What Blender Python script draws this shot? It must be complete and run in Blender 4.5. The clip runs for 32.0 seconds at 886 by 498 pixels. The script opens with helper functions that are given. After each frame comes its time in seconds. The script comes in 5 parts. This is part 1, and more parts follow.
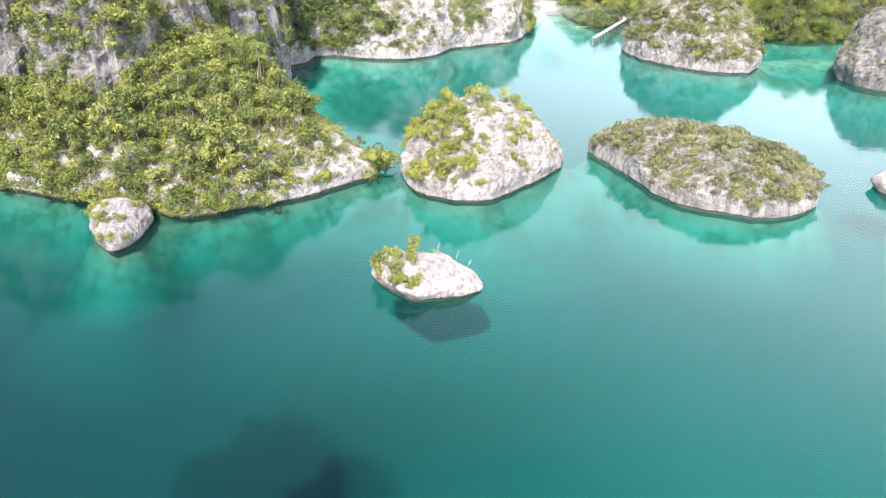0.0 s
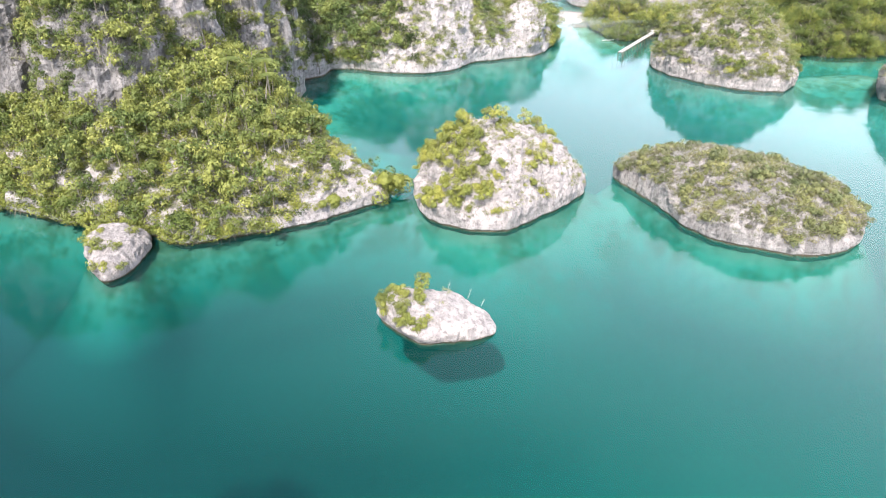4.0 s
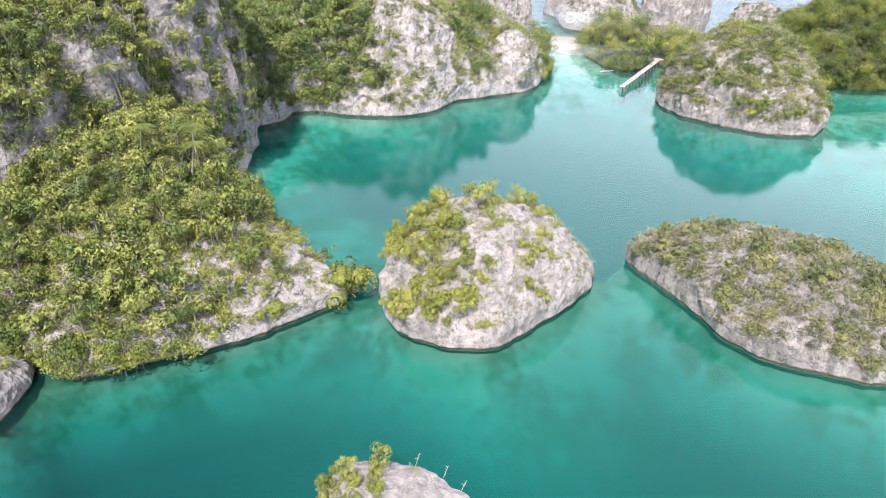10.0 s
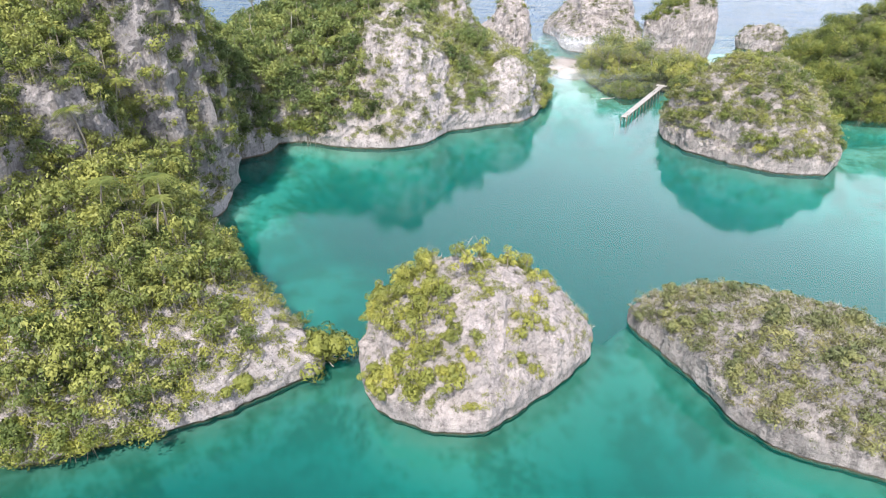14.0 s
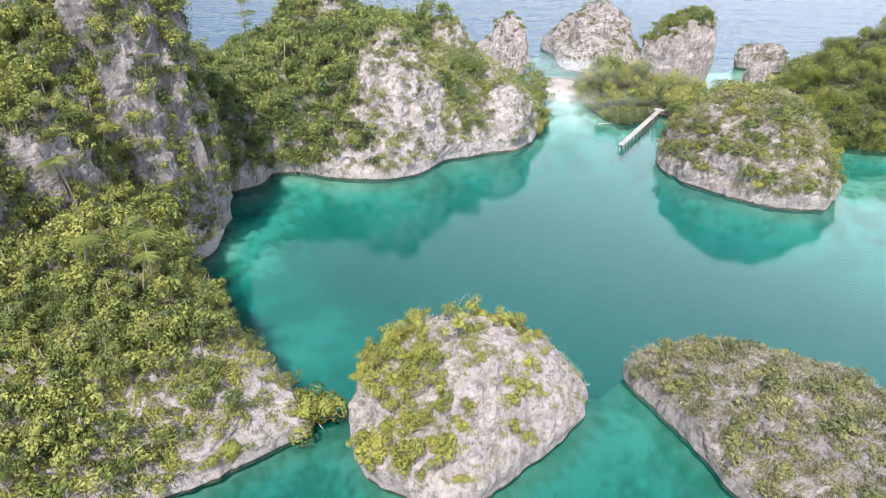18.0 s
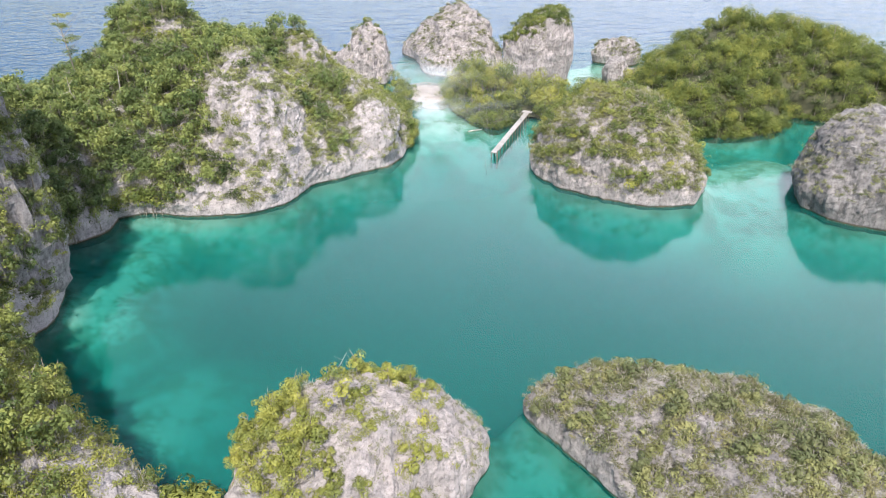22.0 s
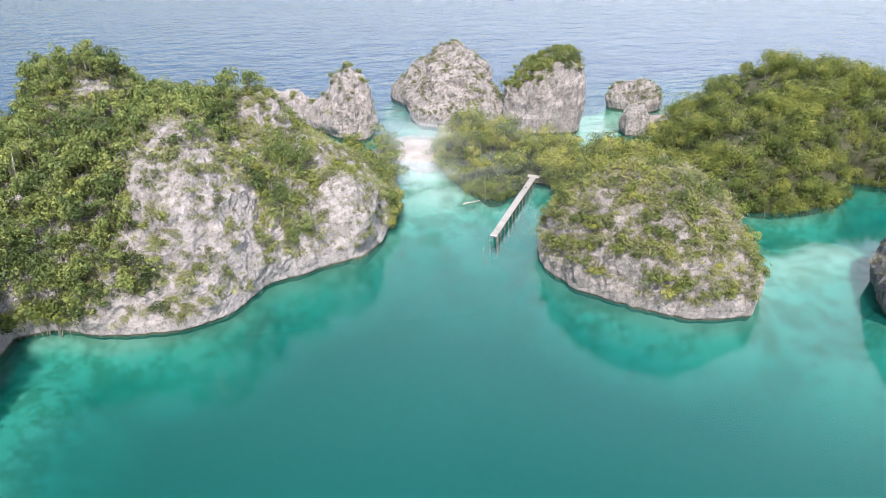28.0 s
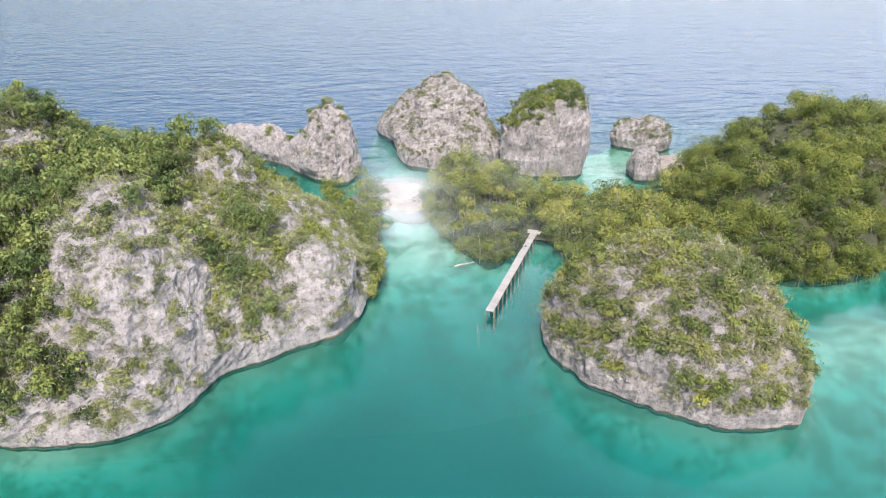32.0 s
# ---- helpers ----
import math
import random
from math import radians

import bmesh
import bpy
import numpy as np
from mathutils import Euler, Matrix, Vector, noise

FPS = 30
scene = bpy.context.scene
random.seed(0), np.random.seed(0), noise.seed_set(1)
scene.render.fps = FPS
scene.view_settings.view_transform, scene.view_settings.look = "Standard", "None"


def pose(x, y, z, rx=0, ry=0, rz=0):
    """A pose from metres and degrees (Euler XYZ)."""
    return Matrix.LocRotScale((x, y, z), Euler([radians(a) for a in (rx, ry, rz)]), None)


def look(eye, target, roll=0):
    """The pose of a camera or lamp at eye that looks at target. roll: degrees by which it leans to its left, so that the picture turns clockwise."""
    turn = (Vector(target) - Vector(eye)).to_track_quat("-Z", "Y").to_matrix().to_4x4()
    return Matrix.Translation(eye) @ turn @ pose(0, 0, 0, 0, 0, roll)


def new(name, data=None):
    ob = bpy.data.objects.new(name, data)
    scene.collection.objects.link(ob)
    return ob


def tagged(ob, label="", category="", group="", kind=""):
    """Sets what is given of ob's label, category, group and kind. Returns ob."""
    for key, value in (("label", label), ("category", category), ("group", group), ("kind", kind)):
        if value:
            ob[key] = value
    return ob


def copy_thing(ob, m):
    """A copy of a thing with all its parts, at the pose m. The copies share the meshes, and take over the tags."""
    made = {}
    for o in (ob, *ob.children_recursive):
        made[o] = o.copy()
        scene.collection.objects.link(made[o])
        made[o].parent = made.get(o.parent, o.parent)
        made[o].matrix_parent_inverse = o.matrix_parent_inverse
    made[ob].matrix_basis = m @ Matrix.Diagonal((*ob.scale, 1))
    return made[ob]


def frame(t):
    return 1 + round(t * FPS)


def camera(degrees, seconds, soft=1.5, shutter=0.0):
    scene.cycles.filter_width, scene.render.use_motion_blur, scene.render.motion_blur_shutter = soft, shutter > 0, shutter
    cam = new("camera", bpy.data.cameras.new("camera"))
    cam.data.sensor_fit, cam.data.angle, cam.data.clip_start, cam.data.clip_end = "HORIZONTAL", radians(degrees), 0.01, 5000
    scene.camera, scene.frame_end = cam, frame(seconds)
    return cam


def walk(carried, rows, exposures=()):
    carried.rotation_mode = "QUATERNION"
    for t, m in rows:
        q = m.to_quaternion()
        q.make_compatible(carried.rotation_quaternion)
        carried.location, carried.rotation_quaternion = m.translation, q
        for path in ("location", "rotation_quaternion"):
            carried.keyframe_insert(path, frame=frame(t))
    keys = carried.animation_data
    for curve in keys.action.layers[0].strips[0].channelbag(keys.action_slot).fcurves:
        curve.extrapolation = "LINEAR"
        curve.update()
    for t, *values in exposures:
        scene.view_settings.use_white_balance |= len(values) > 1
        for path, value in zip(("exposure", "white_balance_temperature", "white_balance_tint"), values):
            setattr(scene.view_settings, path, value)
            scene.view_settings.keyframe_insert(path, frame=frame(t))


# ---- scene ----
cam = camera(65.4, 32.0, soft=1.0)
METRES, EYE, TILT, LEAN, TURN = 130.0, 38.0, -26.0, 0.0, 0.0
PATH = [
    (0, (0.781, 1.68, 52.312), (0.744, 3.409, 51.306), -0.3),
    (0.5, (1.191, 2.895, 52.526), (1.126, 4.625, 51.524), -0.3),
    (1, (1.436, 4.033, 52.54), (1.35, 5.765, 51.543), -0.4),
    (1.5, (1.547, 5.116, 52.643), (1.454, 6.848, 51.647), -0.4),
    (2, (1.669, 6.013, 52.743), (1.572, 7.745, 51.748), -0.3),
    (2.5, (1.899, 6.935, 52.595), (1.799, 8.669, 51.603), -0.3),
    (4.5, (2.01, 11.153, 52.558), (1.908, 12.886, 51.566), -0.5),
    (5, (2.128, 12.768, 52.572), (2.023, 14.503, 51.582), -0.6),
    (5.5, (2.047, 14.649, 52.65), (1.943, 16.384, 51.66), -0.6),
    (6, (1.966, 16.785, 52.745), (1.862, 18.521, 51.757), -0.6),
    (6.5, (2.073, 19.074, 52.826), (1.966, 20.81, 51.84), -0.7),
    (7, (1.967, 21.675, 52.834), (1.861, 23.413, 51.849), -0.7),
    (7.5, (2.13, 24.472, 52.875), (2.022, 26.211, 51.892), -0.8),
    (8, (2.239, 27.355, 52.872), (2.132, 29.095, 51.892), -0.8),
    (8.5, (2.404, 30.217, 52.855), (2.305, 31.959, 51.878), -0.8),
    (9, (2.706, 32.997, 52.91), (2.626, 34.741, 51.934), -0.9),
    (9.5, (2.822, 35.73, 52.842), (2.749, 37.476, 51.869), -0.9),
    (10, (3.107, 38.401, 52.904), (3.031, 40.147, 51.932), -0.9),
    (10.5, (3.263, 40.684, 53.0), (3.188, 42.432, 52.03), -0.8),
    (11, (3.5, 42.724, 53.047), (3.424, 44.473, 52.08), -0.7),
    (11.5, (3.627, 44.366, 53.307), (3.552, 46.117, 52.342), -0.7),
    (12, (3.875, 45.66, 53.803), (3.799, 47.412, 52.84), -0.7),
    (12.5, (4.097, 46.776, 54.296), (4.02, 48.527, 53.334), -0.6),
    (13, (4.256, 47.666, 54.818), (4.18, 49.418, 53.857), -0.6),
    (13.5, (4.351, 48.455, 55.363), (4.276, 50.207, 54.401), -0.5),
    (14, (4.522, 49.012, 55.975), (4.446, 50.765, 55.015), -0.5),
    (14.5, (4.668, 49.541, 56.607), (4.591, 51.293, 55.646), -0.5),
    (16.5, (4.953, 51.955, 59.533), (4.877, 53.704, 58.566), -0.5),
    (17, (5.08, 52.63, 60.329), (5.005, 54.38, 59.364), -0.5),
    (17.5, (5.264, 53.454, 60.976), (5.189, 55.205, 60.012), -0.5),
    (18, (5.397, 54.237, 61.774), (5.322, 55.988, 60.812), -0.5),
    (18.5, (5.613, 54.999, 62.386), (5.536, 56.751, 61.424), -0.5),
    (19, (5.851, 55.748, 62.492), (5.771, 57.5, 61.531), -0.6),
    (19.5, (6.246, 56.688, 62.592), (6.25, 58.44, 61.628), -0.7),
    (20, (6.196, 57.81, 62.744), (6.321, 59.555, 61.775), -0.9),
    (20.5, (6.233, 58.998, 62.759), (6.421, 60.736, 61.788), -1.0),
    (21, (6.307, 60.42, 62.852), (6.529, 62.154, 61.88), -1.0),
    (21.5, (6.626, 62.158, 62.893), (6.868, 63.889, 61.921), -1.1),
    (22, (6.809, 64.133, 62.986), (7.067, 65.861, 62.014), -1.2),
    (22.5, (7.306, 66.189, 62.993), (7.562, 67.92, 62.023), -1.3),
    (23, (7.778, 68.439, 62.969), (8.034, 70.172, 62.005), -1.3),
    (23.5, (8.543, 70.886, 62.918), (8.796, 72.622, 61.957), -1.4),
    (24, (9.196, 73.377, 62.897), (9.449, 75.115, 61.941), -1.5),
    (24.5, (9.589, 76.458, 62.693), (9.847, 78.198, 61.741), -1.3),
    (25, (10.02, 79.451, 62.478), (10.283, 81.193, 61.531), -1.3),
    (25.5, (11.208, 82.519, 62.72), (11.466, 84.263, 61.775), -1.5),
    (27.5, (14.834, 95.75, 63.467), (15.085, 97.5, 62.531), -1.8),
    (28, (15.773, 99.195, 63.378), (16.022, 100.948, 62.447), -1.8),
    (28.5, (16.491, 102.578, 63.43), (16.741, 104.333, 62.504), -1.8),
    (29, (17.397, 105.87, 63.57), (17.647, 107.628, 62.648), -1.8),
    (29.5, (18.006, 108.893, 63.651), (18.258, 110.652, 62.734), -1.8),
    (30, (18.664, 111.671, 63.747), (18.917, 113.433, 62.834), -1.8),
    (30.5, (19.126, 114.171, 63.87), (19.382, 115.934, 62.962), -1.7),
    (31, (19.394, 116.608, 64.122), (19.658, 118.371, 63.214), -1.5),
    (31.5, (19.485, 118.829, 64.245), (19.756, 120.592, 63.341), -1.3),
    (32, (19.832, 120.743, 64.33), (20.107, 122.508, 63.43), -1.2),
]
walk(cam, [(t, look(eye, target, roll)) for t, eye, target, roll in PATH],
     exposures=[(0, 1.76), (7, 1.56), (13, 1.35), (25, 1.25), (32, 1.16)])

# ---- light ----
SUN_AZ, SUN_EL = radians(191), radians(54)   # compass bearing of the sun from +y, and its height
world = bpy.data.worlds.new("sky")
scene.world = world
world.use_nodes = True
wn = world.node_tree.nodes
sky = wn.new("ShaderNodeTexSky")
sky.sky_type, sky.sun_disc = "NISHITA", False
sky.sun_elevation, sky.sun_rotation = SUN_EL, SUN_AZ
sky.air_density, sky.dust_density, sky.ozone_density = 1.0, 1.6, 1.0
wn["Background"].inputs["Strength"].default_value = 0.11
# an unseen thin, bright cloud veil added over the blue to brighten the lagoon's reflections, thicker towards the
# north-east and clear of the horizon
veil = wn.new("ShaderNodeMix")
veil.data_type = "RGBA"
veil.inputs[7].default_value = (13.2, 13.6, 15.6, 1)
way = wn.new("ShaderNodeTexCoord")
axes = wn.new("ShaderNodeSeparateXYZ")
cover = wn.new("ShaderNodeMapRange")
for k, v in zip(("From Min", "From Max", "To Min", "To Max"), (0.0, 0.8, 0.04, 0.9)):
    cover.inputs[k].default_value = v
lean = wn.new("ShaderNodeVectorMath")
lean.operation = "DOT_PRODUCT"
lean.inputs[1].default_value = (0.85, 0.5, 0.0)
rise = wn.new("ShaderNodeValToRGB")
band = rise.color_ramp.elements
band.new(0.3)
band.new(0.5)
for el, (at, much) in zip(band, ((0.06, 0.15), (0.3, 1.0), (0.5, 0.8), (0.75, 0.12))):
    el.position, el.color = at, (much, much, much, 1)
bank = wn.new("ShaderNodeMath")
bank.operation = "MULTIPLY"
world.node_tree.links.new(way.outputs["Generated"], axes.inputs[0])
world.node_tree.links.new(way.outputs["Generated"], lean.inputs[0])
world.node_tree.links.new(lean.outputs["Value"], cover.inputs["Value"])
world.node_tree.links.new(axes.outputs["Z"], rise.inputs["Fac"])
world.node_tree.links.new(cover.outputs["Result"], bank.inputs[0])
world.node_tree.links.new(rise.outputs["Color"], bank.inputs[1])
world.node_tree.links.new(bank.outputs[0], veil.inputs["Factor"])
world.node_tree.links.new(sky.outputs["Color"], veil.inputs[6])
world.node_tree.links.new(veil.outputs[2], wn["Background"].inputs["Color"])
sun = new("sun", bpy.data.lights.new("sun", "SUN"))
sun.data.energy, sun.data.angle, sun.data.color = 3.6, radians(1.2), (1.0, 0.95, 0.87)
to_sun = Vector((math.sin(SUN_AZ) * math.cos(SUN_EL), math.cos(SUN_AZ) * math.cos(SUN_EL), math.sin(SUN_EL)))
sun.matrix_world = look(to_sun * 300, (0, 0, 0))


# ---- materials ----
class Nodes:
    """Short hand for building a node material."""

    def __init__(self, name):
        self.mat = bpy.data.materials.new(name)
        self.mat.use_nodes = True
        self.tree = self.mat.node_tree
        self.bsdf = self.tree.nodes["Principled BSDF"]
        self.out = self.tree.nodes["Material Output"]
        self.geo = self.add("ShaderNodeNewGeometry")
        self.pos = self.geo.outputs["Position"]

    def add(self, kind, **values):
        n = self.tree.nodes.new(kind)
        for k, v in values.items():
            n.inputs[k.replace("_", " ")].default_value = v
        return n

    def link(self, a, b):
        self.tree.links.new(a, b)

    def noise(self, scale, detail=4.0, rough=0.55, squash=None, turn=0.0):
        n = self.add("ShaderNodeTexNoise", Scale=scale, Detail=detail, Roughness=rough)
        if squash:
            m = self.add("ShaderNodeMapping", Scale=squash, Rotation=(0, 0, turn))
            self.link(self.pos, m.inputs["Vector"])
            self.link(m.outputs["Vector"], n.inputs["Vector"])
        else:
            self.link(self.pos, n.inputs["Vector"])
        return n.outputs["Fac"]

    def ramp(self, fac, *stops):
        n = self.add("ShaderNodeValToRGB")
        e = n.color_ramp.elements
        while len(e) < len(stops):
            e.new(0.5)
        for el, (p, c) in zip(e, stops):
            el.position, el.color = p, (*c, 1)
        self.link(fac, n.inputs["Fac"])
        return n.outputs["Color"]

    def mix(self, fac, a, b, blend="MIX"):
        n = self.add("ShaderNodeMix")
        n.data_type, n.blend_type = "RGBA", blend
        for sock, v in ((n.inputs["Factor"], fac), (n.inputs[6], a), (n.inputs[7], b)):
            if isinstance(v, (int, float)):
                sock.default_value = v
            elif isinstance(v, tuple):
                sock.default_value = (*v, 1)
            else:
                self.link(v, sock)
        return n.outputs[2]

    def maths(self, op, a, b=0.0):
        n = self.add("ShaderNodeMath")
        n.operation = op
        for sock, v in zip(n.inputs, (a, b)):
            if isinstance(v, (int, float)):
                sock.default_value = v
            else:
                self.link(v, sock)
        return n.outputs[0]

    def bump(self, height, strength, distance):
        n = self.add("ShaderNodeBump", Strength=strength, Distance=distance)
        self.link(height, n.inputs["Height"])
        return n.outputs["Normal"]


# the colour of the ground under water, the water's absorption put in, by its depth in shares of 40 m
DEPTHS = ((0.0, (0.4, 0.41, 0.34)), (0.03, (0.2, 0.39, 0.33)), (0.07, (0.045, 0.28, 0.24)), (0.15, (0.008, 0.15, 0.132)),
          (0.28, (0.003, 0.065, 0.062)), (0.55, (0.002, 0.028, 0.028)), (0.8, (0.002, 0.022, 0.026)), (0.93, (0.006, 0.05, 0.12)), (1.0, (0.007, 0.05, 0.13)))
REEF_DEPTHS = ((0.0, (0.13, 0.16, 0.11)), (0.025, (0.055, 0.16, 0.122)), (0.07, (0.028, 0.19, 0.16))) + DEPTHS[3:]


def rock_material(name, pale, grey, dark, ribs=0.35):
    m = Nodes(name)
    big = m.ramp(m.noise(0.16, 5), (0.38, grey), (0.62, pale))
    streak = m.ramp(m.noise(0.9, 6, 0.65, (1, 1, ribs)), (0.38, (0, 0, 0)), (0.56, (1, 1, 1)))
    col = m.mix(streak, m.mix(0.75, big, dark), big)
    # dark grey noise patches: shade of hollows put into the rock colour
    hollow_shade = m.ramp(m.noise(0.4, 8, 0.72, (1, 1, 0.6)), (0.42, (1, 1, 1)), (0.56, (0, 0, 0)))
    col = m.mix(m.maths("MULTIPLY", hollow_shade, 0.36), col, m.mix(0.5, grey, dark))
    # shade inside small pits, multiplied into the colour too
    pits = m.ramp(m.noise(1.5, 6, 0.72), (0.36, (0.45, 0.44, 0.44)), (0.5, (1, 1, 1)))
    col = m.mix(0.75, col, pits, "MULTIPLY")
    # wet, algae-darkened band along the tide line
    z = m.add("ShaderNodeSeparateXYZ")
    m.link(m.pos, z.inputs[0])
    tide = m.ramp(m.maths("ADD", z.outputs["Z"], m.maths("MULTIPLY", m.noise(0.8), 0.5)), (0.42, (1, 1, 1)), (0.66, (0, 0, 0)))
    col = m.mix(tide, col, (0.16, 0.12, 0.085))
    # below the surface the water's depth tint is put into the rock colour
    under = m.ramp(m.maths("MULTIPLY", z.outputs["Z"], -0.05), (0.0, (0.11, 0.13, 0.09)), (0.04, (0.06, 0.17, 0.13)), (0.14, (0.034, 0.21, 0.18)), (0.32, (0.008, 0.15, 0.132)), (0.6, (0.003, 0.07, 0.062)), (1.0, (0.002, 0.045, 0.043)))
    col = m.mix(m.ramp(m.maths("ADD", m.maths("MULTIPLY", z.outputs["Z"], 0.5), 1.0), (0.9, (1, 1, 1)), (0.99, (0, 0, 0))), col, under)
    m.link(col, m.bsdf.inputs["Base Color"])
    m.bsdf.inputs["Roughness"].default_value = 0.9
    m.bsdf.inputs["Specular IOR Level"].default_value = 0.2
    m.link(m.bump(m.maths("ADD", m.noise(1.1, 8, 0.7), m.maths("MULTIPLY", m.noise(4.5, 5, 0.7), 0.5)), 1.0, 0.7), m.bsdf.inputs["Normal"])
    return m.mat


def leaf_material(name, a, b, c, through_light=0.26):
    """Foliage: three greens by clump and by leaf."""
    m = Nodes(name)
    v = m.add("ShaderNodeTexVoronoi", Scale=0.38)
    m.link(m.pos, v.inputs["Vector"])
    s = m.add("ShaderNodeSeparateColor")
    m.link(v.outputs["Color"], s.inputs[0])
    clump = m.ramp(m.maths("ADD", m.maths("MULTIPLY", s.outputs[0], 0.7), m.maths("MULTIPLY", m.noise(0.07, 3), 0.4)), (0.22, a), (0.55, b), (0.92, c))
    leaf = m.ramp(m.geo.outputs["Random Per Island"], (0.0, (0.82, 0.83, 0.82)), (0.6, (1, 1, 1)), (1.0, (1.12, 1.1, 1.04)))
    each = m.ramp(m.add("ShaderNodeObjectInfo").outputs["Random"], (0.0, (0.72, 0.78, 0.74)), (1.0, (1.2, 1.15, 1.08)))
    col = m.mix(1.0, m.mix(1.0, clump, leaf, "MULTIPLY"), each, "MULTIPLY")
    m.link(col, m.bsdf.inputs["Base Color"])
    m.bsdf.inputs["Roughness"].default_value = 0.55
    m.bsdf.inputs["Specular IOR Level"].default_value = 0.25
    t = m.add("ShaderNodeBsdfTranslucent")
    m.link(col, t.inputs["Color"])
    mx = m.add("ShaderNodeMixShader", Fac=through_light)
    m.link(m.bsdf.outputs[0], mx.inputs[1])
    m.link(t.outputs[0], mx.inputs[2])
    m.link(mx.outputs[0], m.out.inputs["Surface"])
    return m.mat


def plain_material(name, a, b, scale, rough=0.85, bump=0.4, squash=None):
    m = Nodes(name)
    n = m.noise(scale, 6, 0.6, squash)
    col = m.ramp(n, (0.32, a), (0.68, b))
    rnd = m.add("ShaderNodeObjectInfo").outputs["Random"]
    col = m.mix(0.35, col, m.ramp(rnd, (0, (0.55, 0.55, 0.55)), (1, (1.2, 1.2, 1.2))), "MULTIPLY")
    m.link(col, m.bsdf.inputs["Base Color"])
    m.bsdf.inputs["Roughness"].default_value = rough
    m.link(m.bump(m.noise(scale * 5, 5), bump, 0.1), m.bsdf.inputs["Normal"])
    return m.mat


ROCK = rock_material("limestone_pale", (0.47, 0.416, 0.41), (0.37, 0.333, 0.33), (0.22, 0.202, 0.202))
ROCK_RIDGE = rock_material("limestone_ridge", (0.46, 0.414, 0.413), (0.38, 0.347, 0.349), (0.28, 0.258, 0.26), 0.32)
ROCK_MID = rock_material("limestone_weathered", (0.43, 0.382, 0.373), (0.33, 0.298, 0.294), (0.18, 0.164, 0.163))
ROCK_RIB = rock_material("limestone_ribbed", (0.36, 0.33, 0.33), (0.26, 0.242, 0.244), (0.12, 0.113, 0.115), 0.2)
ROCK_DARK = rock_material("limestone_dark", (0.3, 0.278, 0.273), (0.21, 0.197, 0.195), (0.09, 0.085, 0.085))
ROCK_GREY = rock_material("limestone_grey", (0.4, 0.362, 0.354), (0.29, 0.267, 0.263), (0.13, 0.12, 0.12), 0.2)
LEAF_SCRUB = leaf_material("scrub_leaves", (0.17, 0.185, 0.052), (0.235, 0.245, 0.062), (0.3, 0.3, 0.075))
LEAF_OLIVE = leaf_material("olive_leaves", (0.125, 0.138, 0.068), (0.18, 0.19, 0.084), (0.245, 0.245, 0.11))
LEAF_FOREST = leaf_material("forest_leaves", (0.075, 0.105, 0.033), (0.15, 0.175, 0.05), (0.235, 0.25, 0.074))
LEAF_VALLEY = leaf_material("valley_leaves", (0.07, 0.105, 0.038), (0.14, 0.18, 0.06), (0.225, 0.255, 0.085))
LEAF_PALE = leaf_material("pale_scrub_leaves", (0.15, 0.17, 0.08), (0.23, 0.25, 0.105), (0.32, 0.33, 0.14))
LEAF_DRY = leaf_material("dry_scrub_leaves", (0.1, 0.1, 0.055), (0.15, 0.145, 0.075), (0.23, 0.215, 0.1))
# darkened greens: the shade between crowns is put into this leaf colour
LEAF_SHADE = leaf_material("shade_gap_leaves", (0.04, 0.06, 0.02), (0.07, 0.095, 0.03), (0.12, 0.14, 0.045))
LEAF_MANGROVE = leaf_material("mangrove_leaves", (0.075, 0.1, 0.026), (0.14, 0.17, 0.042), (0.24, 0.25, 0.06))
TWIG = plain_material("dry_twigs", (0.22, 0.2, 0.175), (0.4, 0.37, 0.335), 0.6)
BARK = plain_material("pale_bark", (0.12, 0.1, 0.08), (0.28, 0.25, 0.21), 1.5, squash=(1, 1, 0.2))
SAND = plain_material("coral_sand", (0.17, 0.142, 0.128), (0.27, 0.232, 0.212), 0.5, 0.95, 0.3)
MUD = plain_material("leaf_litter", (0.03, 0.034, 0.016), (0.07, 0.068, 0.035), 0.5, 0.95)
PLANK = plain_material("weathered_planks", (0.22, 0.205, 0.2), (0.36, 0.34, 0.332), 2.0, 0.85, 0.4, (1, 6, 1))
POST = plain_material("dark_wet_timber", (0.12, 0.09, 0.07), (0.25, 0.2, 0.16), 3.0)


